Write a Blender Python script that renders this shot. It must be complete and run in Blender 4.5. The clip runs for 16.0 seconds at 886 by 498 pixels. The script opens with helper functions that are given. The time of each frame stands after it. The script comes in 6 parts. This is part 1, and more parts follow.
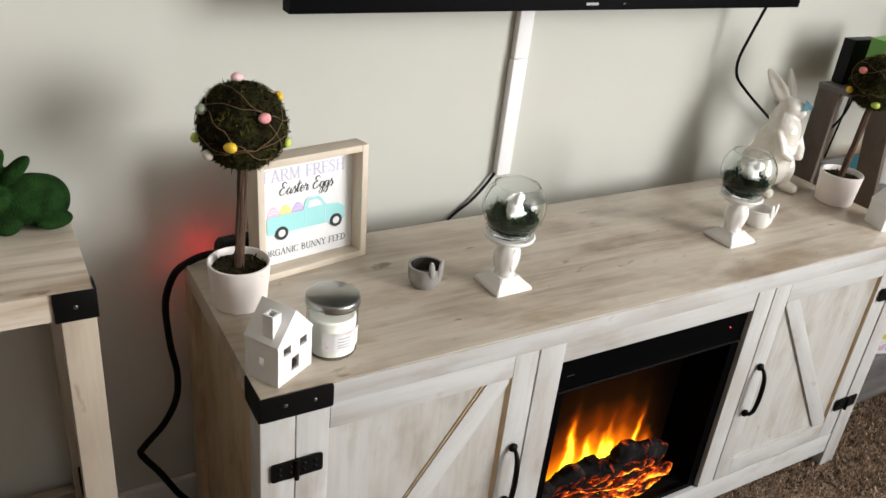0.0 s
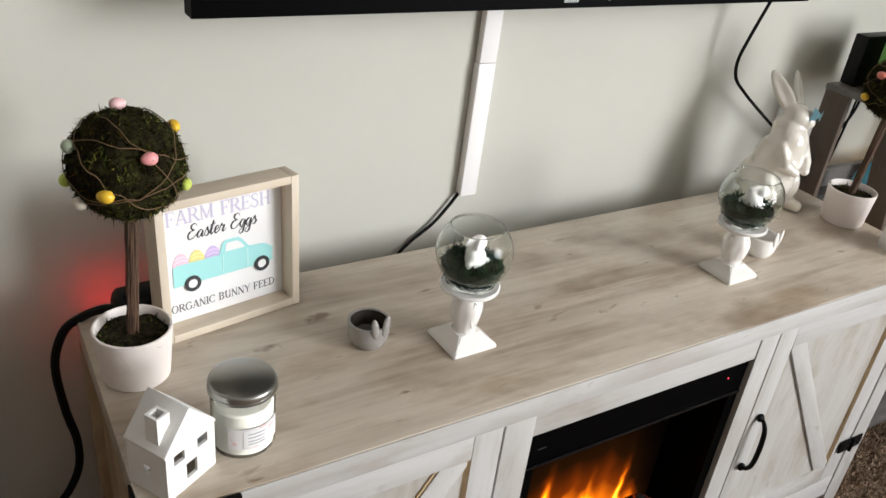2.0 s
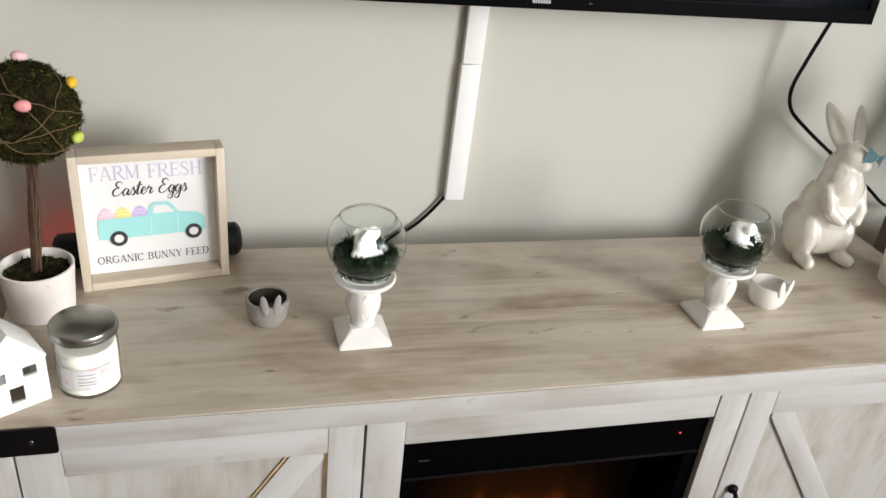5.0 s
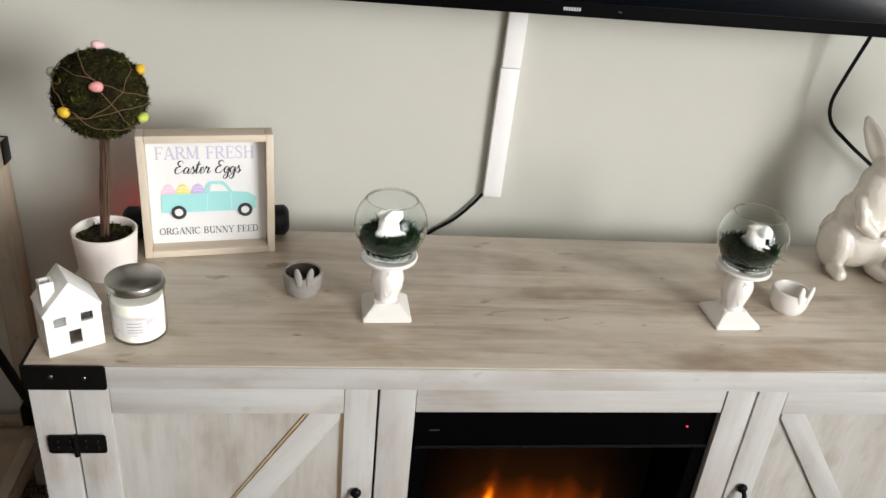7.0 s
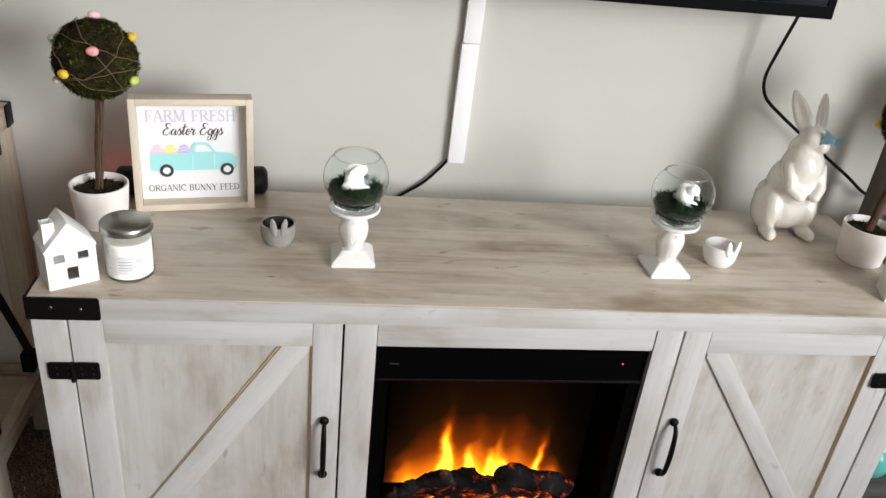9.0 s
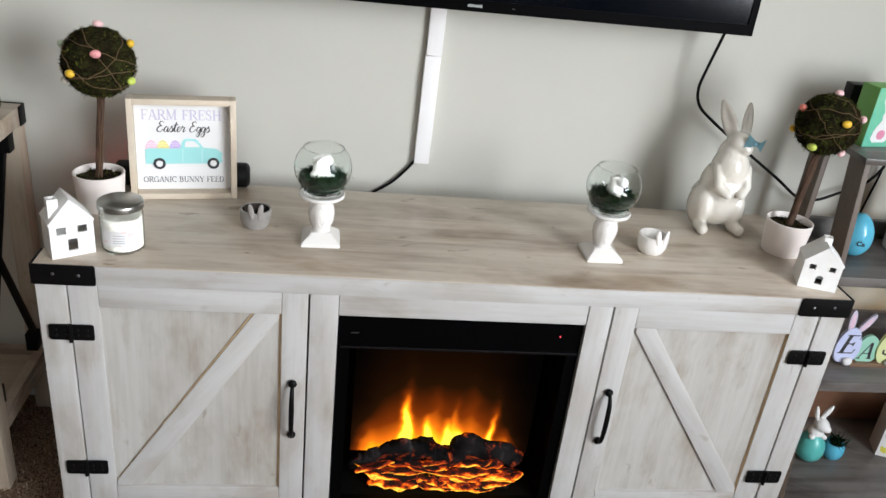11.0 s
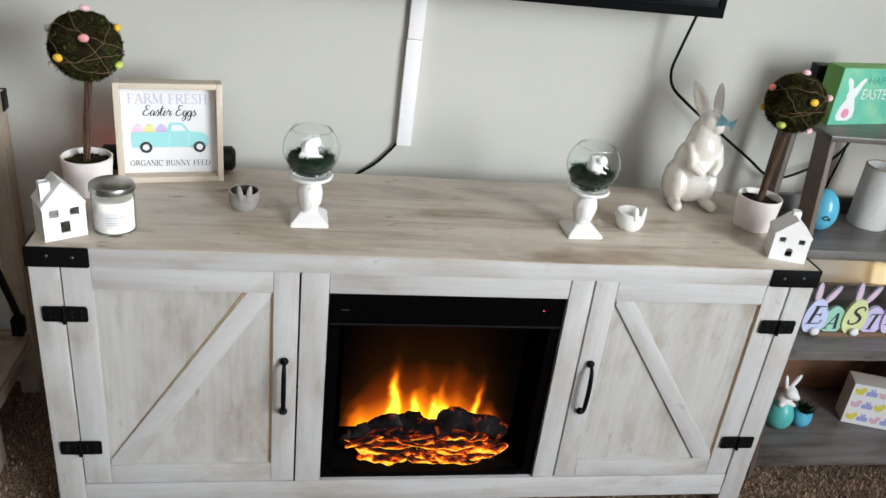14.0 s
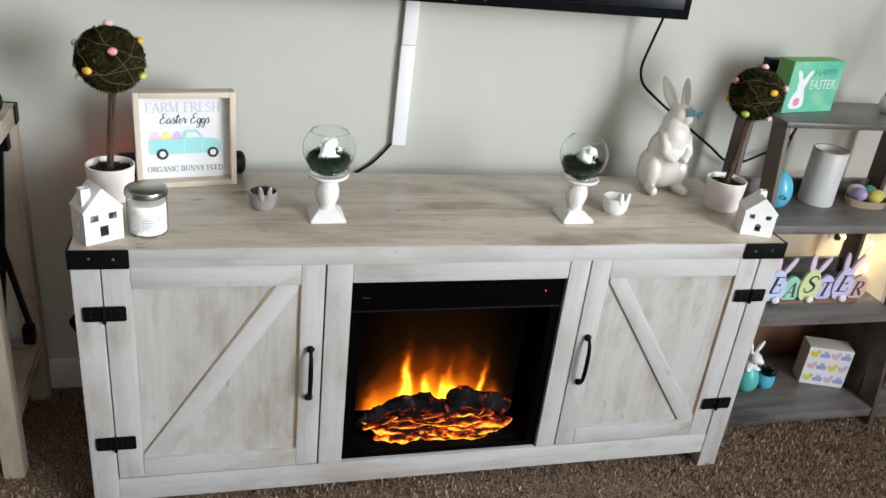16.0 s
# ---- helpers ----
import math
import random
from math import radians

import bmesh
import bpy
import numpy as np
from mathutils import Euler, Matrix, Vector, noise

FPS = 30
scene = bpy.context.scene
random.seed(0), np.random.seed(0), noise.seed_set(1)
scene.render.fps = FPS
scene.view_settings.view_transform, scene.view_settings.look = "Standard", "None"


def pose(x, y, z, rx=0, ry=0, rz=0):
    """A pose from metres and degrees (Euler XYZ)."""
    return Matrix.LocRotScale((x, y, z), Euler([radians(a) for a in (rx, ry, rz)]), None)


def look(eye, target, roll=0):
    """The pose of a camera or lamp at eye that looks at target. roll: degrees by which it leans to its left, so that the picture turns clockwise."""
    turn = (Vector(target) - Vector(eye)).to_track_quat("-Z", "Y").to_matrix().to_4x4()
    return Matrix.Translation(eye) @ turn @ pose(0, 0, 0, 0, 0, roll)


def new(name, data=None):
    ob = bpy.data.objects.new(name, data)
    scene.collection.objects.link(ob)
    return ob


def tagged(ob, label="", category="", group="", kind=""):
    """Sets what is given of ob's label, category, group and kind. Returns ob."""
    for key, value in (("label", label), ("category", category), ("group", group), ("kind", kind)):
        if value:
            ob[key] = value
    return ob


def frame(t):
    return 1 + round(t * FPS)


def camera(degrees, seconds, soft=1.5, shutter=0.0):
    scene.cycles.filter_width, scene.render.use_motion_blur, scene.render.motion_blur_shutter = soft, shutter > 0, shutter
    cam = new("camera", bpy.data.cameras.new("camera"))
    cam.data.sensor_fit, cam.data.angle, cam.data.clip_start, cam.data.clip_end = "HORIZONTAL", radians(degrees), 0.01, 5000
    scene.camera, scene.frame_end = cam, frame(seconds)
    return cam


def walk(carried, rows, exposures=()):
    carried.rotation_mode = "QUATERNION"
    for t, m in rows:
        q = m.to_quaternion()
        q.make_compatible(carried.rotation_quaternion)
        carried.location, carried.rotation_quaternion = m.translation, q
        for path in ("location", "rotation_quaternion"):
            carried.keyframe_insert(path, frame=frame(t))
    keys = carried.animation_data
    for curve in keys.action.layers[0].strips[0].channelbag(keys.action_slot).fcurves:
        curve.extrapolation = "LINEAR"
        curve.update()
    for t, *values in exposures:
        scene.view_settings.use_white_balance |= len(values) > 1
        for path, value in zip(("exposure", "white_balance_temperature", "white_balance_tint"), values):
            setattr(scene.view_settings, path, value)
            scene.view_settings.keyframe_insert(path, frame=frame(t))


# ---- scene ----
cam = camera(57.5, 16.0)
PATH = [
    (0, (-0.261, -0.81, 1.307), (0.69, 0.69, 0.389), 6.3),
    (0.5, (-0.233, -0.694, 1.309), (0.758, 0.779, 0.388), 6.5),
    (1, (-0.209, -0.632, 1.309), (0.808, 0.814, 0.372), 6.8),
    (1.5, (-0.162, -0.614, 1.306), (0.854, 0.821, 0.353), 6.7),
    (2, (-0.092, -0.615, 1.306), (0.883, 0.832, 0.329), 7.1),
    (2.5, (0.027, -0.675, 1.312), (0.915, 0.829, 0.338), 7.3),
    (3, (0.097, -0.701, 1.299), (0.915, 0.83, 0.306), 7.7),
    (3.5, (0.155, -0.685, 1.291), (0.879, 0.887, 0.289), 7.0),
    (3.7, (0.166, -0.654, 1.292), (0.872, 0.92, 0.279), 7.3),
    (5.8, (0.392, -0.848, 1.293), (0.73, 0.88, 0.344), 5.6),
    (6, (0.404, -0.857, 1.293), (0.712, 0.874, 0.34), 5.6),
    (6.5, (0.411, -0.879, 1.297), (0.675, 0.864, 0.351), 5.6),
    (7, (0.39, -0.883, 1.3), (0.657, 0.858, 0.353), 5.8),
    (7.5, (0.353, -0.902, 1.302), (0.63, 0.837, 0.352), 5.9),
    (8, (0.345, -0.925, 1.296), (0.642, 0.807, 0.34), 6.1),
    (8.5, (0.388, -0.977, 1.299), (0.685, 0.755, 0.344), 6.2),
    (9, (0.429, -1.041, 1.308), (0.71, 0.694, 0.354), 6.4),
    (11.3, (0.51, -1.25, 1.317), (0.767, 0.529, 0.44), 6.5),
    (11.5, (0.515, -1.249, 1.318), (0.773, 0.526, 0.434), 6.4),
    (12, (0.518, -1.239, 1.311), (0.786, 0.527, 0.41), 6.5),
    (12.5, (0.513, -1.238, 1.309), (0.799, 0.514, 0.387), 6.6),
    (13, (0.505, -1.248, 1.307), (0.804, 0.497, 0.377), 6.7),
    (13.5, (0.493, -1.27, 1.31), (0.798, 0.476, 0.383), 6.8),
    (14, (0.461, -1.286, 1.313), (0.801, 0.469, 0.415), 6.9),
    (14.5, (0.384, -1.298, 1.322), (0.769, 0.457, 0.443), 6.7),
    (15, (0.326, -1.322, 1.326), (0.748, 0.42, 0.438), 6.6),
    (15.5, (0.29, -1.353, 1.325), (0.765, 0.377, 0.441), 6.7),
    (16, (0.277, -1.381, 1.326), (0.787, 0.346, 0.454), 6.7),
]
walk(cam, [(t, look(eye, target, roll)) for t, eye, target, roll in PATH],
     exposures=[(0.0, -0.03, 6200, 9), (1.5, -0.07, 6150, 9), (2.5, -0.12, 6100, 9), (3.5, -0.10, 6150, 9), (6.0, -0.21, 6250, 9), (7.5, -0.19, 6250, 9), (9.0, -0.14, 6050, 9), (11.5, -0.18, 5850, 8), (16.0, -0.18, 5800, 7)])

# ---- world, window light, exposure ----
scene.view_settings.exposure = 0.0
world = bpy.data.worlds.new("sky")
scene.world = world
world.use_nodes = True
wn = world.node_tree
sky = wn.nodes.new("ShaderNodeTexSky")
sky.sky_type = "NISHITA"
sky.sun_disc = False
sky.sun_elevation, sky.sun_rotation = radians(40), radians(120)
wn.links.new(sky.outputs[0], wn.nodes["Background"].inputs[0])
wn.nodes["Background"].inputs[1].default_value = 0.10

# the room: inner faces
RX0, RX1, RY0, RY1, RZ1 = -4.6, 2.75, -5.6, 0.49, 2.5
# windows: right-hand wall, and an added one in the front wall for fill
WR = (-4.2, -1.60, 0.75, 2.38)     # y0, y1, z0, z1 in the wall x = RX1
WF = (0.9, 2.5, 0.90, 2.30)       # x0, x1, z0, z1 in the wall y = RY0


def window_lamp(name, m, w, h, watts, colour):
    lamp = bpy.data.lights.new(name, "AREA")
    lamp.shape, lamp.size, lamp.size_y, lamp.energy, lamp.color = "RECTANGLE", w, h, watts, colour
    ob = new(name, lamp)
    ob.matrix_world = m
    return ob


window_lamp("window_light_right", look((RX1 - 0.02, sum(WR[:2]) / 2, sum(WR[2:]) / 2), (0, sum(WR[:2]) / 2, sum(WR[2:]) / 2 - 0.2)),
            WR[1] - WR[0], WR[3] - WR[2], 308, (1.0, 0.975, 0.94))
# weak cool fill lamp, added in the unseen front wall
window_lamp("fill_light_front", look((sum(WF[:2]) / 2, RY0 + 0.02, sum(WF[2:]) / 2), (sum(WF[:2]) / 2, 0, sum(WF[2:]) / 2 - 0.2)),
            WF[1] - WF[0], WF[3] - WF[2], 6, (0.82, 0.92, 1.0))


# ---- materials ----
def mat(name, colour, rough=0.5, metal=0.0, spec=0.5):
    m = bpy.data.materials.new(name)
    m.use_nodes = True
    b = m.node_tree.nodes["Principled BSDF"]
    b.inputs["Base Color"].default_value = (*colour, 1)
    b.inputs["Roughness"].default_value = rough
    b.inputs["Metallic"].default_value = metal
    b.inputs["Specular IOR Level"].default_value = spec
    return m


def node(m, kind, **values):
    n = m.node_tree.nodes.new(kind)
    for key, value in values.items():
        n.inputs[key].default_value = value
    return n


def wire(m, a, b):
    m.node_tree.links.new(a, b)


def coords(m, scale=(1, 1, 1), shift=True):
    """Object coordinates, stretched, with a shift of its own for every object."""
    tc = node(m, "ShaderNodeTexCoord")
    mp = node(m, "ShaderNodeMapping", Scale=scale)
    if shift:
        info = node(m, "ShaderNodeObjectInfo")
        add = node(m, "ShaderNodeVectorMath")
        mul = node(m, "ShaderNodeVectorMath")
        mul.operation = "MULTIPLY"
        mul.inputs[1].default_value = (3.7, 5.1, 4.3)
        wire(m, info.outputs["Random"], mul.inputs[0])
        wire(m, tc.outputs["Object"], add.inputs[0])
        wire(m, mul.outputs[0], add.inputs[1])
        wire(m, add.outputs[0], mp.inputs[0])
    else:
        wire(m, tc.outputs["Object"], mp.inputs[0])
    return mp.outputs[0]


def noise_tex(m, vec, scale, detail=4, rough=0.55, distortion=0.0):
    n = node(m, "ShaderNodeTexNoise", Scale=scale, Detail=detail, Roughness=rough, Distortion=distortion)
    wire(m, vec, n.inputs["Vector"])
    return n.outputs[0]


def ramp(m, fac, stops):
    r = node(m, "ShaderNodeValToRGB")
    el = r.color_ramp.elements
    while len(el) < len(stops):
        el.new(0.5)
    for e, (p, c) in zip(el, stops):
        e.position, e.color = p, (*c, 1)
    wire(m, fac, r.inputs[0])
    return r.outputs[0]


def mix(m, fac, a, b, how="MIX"):
    n = node(m, "ShaderNodeMixRGB")
    n.blend_type = how
    for i, v in ((0, fac), (1, a), (2, b)):
        if hasattr(v, "is_linked"):
            wire(m, v, n.inputs[i])
        else:
            n.inputs[i].default_value = v if i == 0 else (*v, 1)
    return n.outputs[0]


def bump(m, height, strength, distance=0.002):
    n = node(m, "ShaderNodeBump", Strength=strength, Distance=distance)
    wire(m, height, n.inputs["Height"])
    wire(m, n.outputs[0], m.node_tree.nodes["Principled BSDF"].inputs["Normal"])


def base(m, colour):
    wire(m, colour, m.node_tree.nodes["Principled BSDF"].inputs["Base Color"])


def wood(name, pale, mid, dark, axis, rough=0.45, streak=1.0):
    """Washed or stained wood: pale and tan patches, drawn-out dark streaks and fine grain along one axis."""
    m = mat(name, mid, rough)

    def along(k, across):
        sc = [across] * 3
        sc["xyz".index(axis)] = k
        return coords(m, tuple(sc))
    fine = noise_tex(m, along(3.0, 70.0), 1.6, 5, 0.65, 0.3)
    patch = noise_tex(m, along(2.2, 5.5), 1.3, 5, 0.6, 0.15)
    line = noise_tex(m, along(0.8, 12.0), 1.0, 4, 0.6, 0.25)
    where = noise_tex(m, along(2.4, 5.0), 1.2, 4, 0.6, 0.2)
    c = ramp(m, patch, [(0.30, mid), (0.46, pale), (0.58, pale), (0.72, mid)])
    lines = ramp(m, line, [(0.40, (1, 1, 1)), (0.49, dark), (0.515, dark), (0.62, (1, 1, 1))])
    mask = ramp(m, where, [(0.42, (0, 0, 0)), (0.62, (1, 1, 1))])
    tinted = mix(m, mask, (1, 1, 1), lines)
    c = mix(m, min(1.0, 0.40 * streak), c, tinted, "MULTIPLY")
    tan = ramp(m, where, [(0.30, dark), (0.46, (1, 1, 1))])
    c = mix(m, 0.42 * streak, c, tan, "MULTIPLY")
    c = mix(m, 0.12, c, ramp(m, fine, [(0.38, dark), (0.58, (1, 1, 1))]), "MULTIPLY")
    flecks = noise_tex(m, along(9.0, 130.0), 1.5, 3, 0.6)
    c = mix(m, 0.09 * streak, c, ramp(m, flecks, [(0.30, dark), (0.40, (1, 1, 1))]), "MULTIPLY")
    knots = noise_tex(m, along(11.0, 24.0), 1.3, 3, 0.55, 0.4)
    c = mix(m, 0.55 * streak, c, ramp(m, knots, [(0.25, dark), (0.33, (1, 1, 1))]), "MULTIPLY")
    base(m, c)
    bump(m, fine, 0.10, 0.0008)
    return m


WASH = ((0.510, 0.503, 0.490), (0.395, 0.362, 0.322), (0.53, 0.43, 0.32))
wood_x = wood("washed_oak_x", *WASH, "x", 0.45, 0.75)
wood_y = wood("washed_oak_y", *WASH, "y", 0.45, 0.75)
wood_z = wood("washed_oak_z", *WASH, "z", 0.45, 0.75)
panel_wood = wood("washed_oak_panel", (0.490, 0.478, 0.450), (0.34, 0.295, 0.235), (0.46, 0.36, 0.25), "z", 0.45, 0.95)
# tan-streaked side boards; warm bounced light is mixed into their browner colour
bounce_side_wood = wood("washed_oak_side_bounce", (0.52, 0.40, 0.265), (0.34, 0.235, 0.14), (0.46, 0.36, 0.25), "z", 0.45, 1.3)
TOPW = ((0.60, 0.53, 0.435), (0.42, 0.33, 0.235), (0.32, 0.215, 0.13))
top_wood = wood("washed_oak_top", *TOPW, "x", 0.30, 1.40)
EDGE = mat("raw_board_edge", (0.50, 0.35, 0.19), 0.6)
base(EDGE, ramp(EDGE, noise_tex(EDGE, coords(EDGE, (1, 1, 0.3)), 60, 4, 0.6), [(0.3, (0.52, 0.36, 0.19)), (0.7, (0.66, 0.51, 0.32))]))
GREYW = ((0.175, 0.162, 0.152), (0.060, 0.051, 0.046), (0.34, 0.28, 0.24))
shelf_x = wood("grey_oak_x", *GREYW, "x", 0.33, 1.7)
BROWNW = ((0.120, 0.088, 0.066), (0.045, 0.030, 0.021), (0.34, 0.26, 0.20))
shelf_z = wood("grey_oak_z", *BROWNW, "z", 0.4)
pine = wood("pale_pine", (0.66, 0.575, 0.46), (0.56, 0.47, 0.36), (0.7, 0.58, 0.45), "x", 0.5, 0.7)
pine_z = wood("pale_pine_z", (0.66, 0.575, 0.46), (0.56, 0.47, 0.36), (0.7, 0.58, 0.45), "z", 0.5, 0.7)

wall_paint = mat("wall_paint", (0.60, 0.585, 0.53), 0.75)
v = coords(wall_paint, shift=False)
base(wall_paint, ramp(wall_paint, noise_tex(wall_paint, v, 1.7, 5, 0.6), [(0.3, (0.545, 0.535, 0.475)), (0.7, (0.58, 0.57, 0.51))]))
bump(wall_paint, noise_tex(wall_paint, v, 260, 3), 0.12, 0.001)
# unseen ceiling, set grey so that less light bounces down
dimmed_ceiling = mat("dimmed_ceiling", (0.48, 0.47, 0.45), 0.9)
bump(dimmed_ceiling, noise_tex(dimmed_ceiling, coords(dimmed_ceiling, shift=False), 90, 3), 0.3, 0.003)
# dark taupe for the unseen walls, chosen to keep bounced light low
low_bounce_paint = mat("taupe_low_bounce", (0.30, 0.285, 0.26), 0.8)
base(low_bounce_paint, ramp(low_bounce_paint, noise_tex(low_bounce_paint, coords(low_bounce_paint, shift=False), 2.0, 4), [(0.3, (0.165, 0.15, 0.13)), (0.7, (0.20, 0.185, 0.16))]))
trim_paint = mat("trim_paint", (0.78, 0.77, 0.74), 0.4)

carpet = mat("carpet_pile", (0.2, 0.15, 0.11), 0.95, spec=0.1)
v = coords(carpet, shift=False)
base(carpet, ramp(carpet, noise_tex(carpet, v, 190, 4, 0.7), [(0.36, (0.07, 0.043, 0.027)), (0.5, (0.25, 0.170, 0.113)), (0.64, (0.46, 0.345, 0.25))]))
bump(carpet, noise_tex(carpet, v, 150, 4, 0.7), 1.0, 0.012)
tuft = mat("carpet_tuft", (0.2, 0.15, 0.11), 0.95, spec=0.1)
geo = node(tuft, "ShaderNodeNewGeometry")
shade = ramp(tuft, noise_tex(tuft, coords(tuft, shift=False), 24, 3, 0.6), [(0.36, (0.58, 0.56, 0.54)), (0.64, (1.15, 1.13, 1.1))])
base(tuft, mix(tuft, 1.0, shade, ramp(tuft, geo.outputs["Random Per Island"], [(0.0, (0.055, 0.034, 0.021)), (0.5, (0.255, 0.175, 0.118)), (1.0, (0.56, 0.42, 0.31))]), "MULTIPLY"))

black_metal = mat("black_metal", (0.003, 0.003, 0.003), 0.45, spec=0.12)
bump(black_metal, noise_tex(black_metal, coords(black_metal), 400, 2), 0.15, 0.0005)
steel = mat("screw_steel", (0.16, 0.16, 0.16), 0.3, 1.0)
black_plastic = mat("black_plastic", (0.004, 0.004, 0.004), 0.45, spec=0.2)
cable_rubber = mat("cable_rubber", (0.003, 0.003, 0.003), 0.55, spec=0.15)
screen_black = mat("screen_black", (0.001, 0.002, 0.004), 0.10, spec=0.22)
bezel = mat("bezel_black", (0.001, 0.001, 0.0012), 0.45, spec=0.03)
logo_grey = mat("logo_grey", (0.5, 0.5, 0.5), 0.4)

ceramic = mat("white_ceramic", (0.78, 0.75, 0.70), 0.18)
base(ceramic, ramp(ceramic, noise_tex(ceramic, coords(ceramic), 12, 3), [(0.3, (0.79, 0.755, 0.71)), (0.7, (0.84, 0.815, 0.78))]))
ivory = mat("ivory_glaze", (0.70, 0.64, 0.53), 0.07, spec=0.8)
base(ivory, ramp(ivory, noise_tex(ivory, coords(ivory), 9, 3), [(0.3, (0.79, 0.735, 0.64)), (0.7, (0.84, 0.80, 0.73))]))
ivory.node_tree.nodes["Principled BSDF"].inputs["Coat Weight"].default_value = 1.0
ivory.node_tree.nodes["Principled BSDF"].inputs["Coat Roughness"].default_value = 0.02
bump(ivory, noise_tex(ivory, coords(ivory), 48, 3), 0.6, 0.003)
matte_white = mat("matte_white_ceramic", (0.80, 0.785, 0.76), 0.5)
base(matte_white, ramp(matte_white, noise_tex(matte_white, coords(matte_white), 30, 3), [(0.3, (0.82, 0.80, 0.77)), (0.7, (0.86, 0.85, 0.83))]))
pot_white = mat("pot_white", (0.78, 0.72, 0.68), 0.45)
base(pot_white, ramp(pot_white, noise_tex(pot_white, coords(pot_white), 8, 3), [(0.3, (0.82, 0.74, 0.69)), (0.7, (0.85, 0.79, 0.75))]))
grey_glaze = mat("grey_glaze", (0.25, 0.235, 0.225), 0.10, spec=0.8)
base(grey_glaze, ramp(grey_glaze, noise_tex(grey_glaze, coords(grey_glaze), 40, 3), [(0.3, (0.25, 0.232, 0.215)), (0.7, (0.33, 0.31, 0.29))]))
speckled = mat("speckled_stoneware", (0.6, 0.58, 0.55), 0.4)
sp = noise_tex(speckled, coords(speckled), 170, 2)
base(speckled, ramp(speckled, sp, [(0.27, (0.36, 0.33, 0.30)), (0.33, (0.60, 0.585, 0.56)), (0.8, (0.66, 0.65, 0.63))]))

# dark colour standing for the shade inside a doorway
arch_shade = mat("doorway_shade", (0.10, 0.105, 0.10), 0.7)

glass = bpy.data.materials.new("clear_glass")
glass.use_nodes = True
gb = glass.node_tree.nodes["Principled BSDF"]
gb.inputs["Base Color"].default_value = (0.97, 1.0, 0.99, 1)
gb.inputs["Roughness"].default_value = 0.0
gb.inputs["Transmission Weight"].default_value = 1.0
gb.inputs["IOR"].default_value = 1.30

moss = mat("moss", (0.05, 0.06, 0.02), 0.9, spec=0.15)
geo = node(moss, "ShaderNodeNewGeometry")
blades = ramp(moss, geo.outputs["Random Per Island"], [(0.0, (0.008, 0.005, 0.002)), (0.4, (0.028, 0.032, 0.006)), (0.75, (0.060, 0.090, 0.010)), (1.0, (0.18, 0.17, 0.035))])
clumps = ramp(moss, noise_tex(moss, coords(moss), 26, 3, 0.6), [(0.40, (0.30, 0.17, 0.12)), (0.50, (0.62, 0.52, 0.45)), (0.60, (1, 1, 1))])
base(moss, mix(moss, 1.0, blades, clumps, "MULTIPLY"))
moss_core = mat("moss_core", (0.03, 0.03, 0.012), 0.95, spec=0.1)
v = coords(moss_core)
base(moss_core, ramp(moss_core, noise_tex(moss_core, v, 60, 4, 0.7), [(0.3, (0.008, 0.005, 0.003)), (0.5, (0.020, 0.017, 0.006)), (0.7, (0.045, 0.050, 0.012))]))
bump(moss_core, noise_tex(moss_core, v, 150, 4, 0.7), 1.0, 0.006)
dark_moss = mat("dark_green_moss", (0.02, 0.05, 0.025), 0.9, spec=0.15)
geo = node(dark_moss, "ShaderNodeNewGeometry")
base(dark_moss, ramp(dark_moss, geo.outputs["Random Per Island"], [(0.0, (0.001, 0.004, 0.002)), (0.6, (0.003, 0.014, 0.005)), (1.0, (0.014, 0.052, 0.014))]))
flock = mat("green_flock", (0.02, 0.06, 0.015), 0.95, spec=0.1)
v = coords(flock)
base(flock, ramp(flock, noise_tex(flock, v, 35, 4, 0.6), [(0.3, (0.004, 0.014, 0.003)), (0.7, (0.018, 0.055, 0.010))]))
bump(flock, noise_tex(flock, v, 420, 3), 1.0, 0.003)
soil = mat("soil", (0.02, 0.014, 0.01), 0.95, spec=0.1)
v = coords(soil)
base(soil, ramp(soil, noise_tex(soil, v, 120, 4, 0.7), [(0.35, (0.006, 0.005, 0.003)), (0.65, (0.05, 0.04, 0.02))]))
bump(soil, noise_tex(soil, v, 160, 4, 0.7), 1.0, 0.006)
twig = mat("twig_bark", (0.10, 0.055, 0.03), 0.8)
v = coords(twig, (1, 1, 0.15))
base(twig, ramp(twig, noise_tex(twig, v, 160, 4, 0.7), [(0.3, (0.022, 0.010, 0.005)), (0.7, (0.12, 0.062, 0.032))]))
bump(twig, noise_tex(twig, v, 200, 4), 0.8, 0.002)
twine = mat("twine", (0.15, 0.09, 0.04), 0.85)


def egg_mat(name, colour):
    m = mat(name, colour, 0.45)
    n = noise_tex(m, coords(m), 120, 2)
    base(m, ramp(m, n, [(0.27, tuple(c * 0.55 for c in colour)), (0.33, colour)]))
    return m


egg_pink = egg_mat("egg_pink", (0.80, 0.33, 0.33))
egg_blush = egg_mat("egg_blush", (0.82, 0.52, 0.52))
egg_coral = egg_mat("egg_coral", (0.80, 0.24, 0.18))
egg_yellow = egg_mat("egg_yellow", (0.80, 0.50, 0.03))
egg_lime = egg_mat("egg_lime", (0.52, 0.62, 0.10))
egg_sage = egg_mat("egg_sage", (0.36, 0.42, 0.30))
egg_white = egg_mat("egg_white", (0.72, 0.66, 0.55))
egg_blue = mat("egg_blue", (0.13, 0.48, 0.66), 0.2)
egg_teal = mat("egg_teal", (0.12, 0.48, 0.44), 0.3)
egg_lilac = mat("egg_lilac", (0.44, 0.34, 0.62), 0.5)
egg_butter = mat("egg_butter", (0.66, 0.58, 0.10), 0.5)
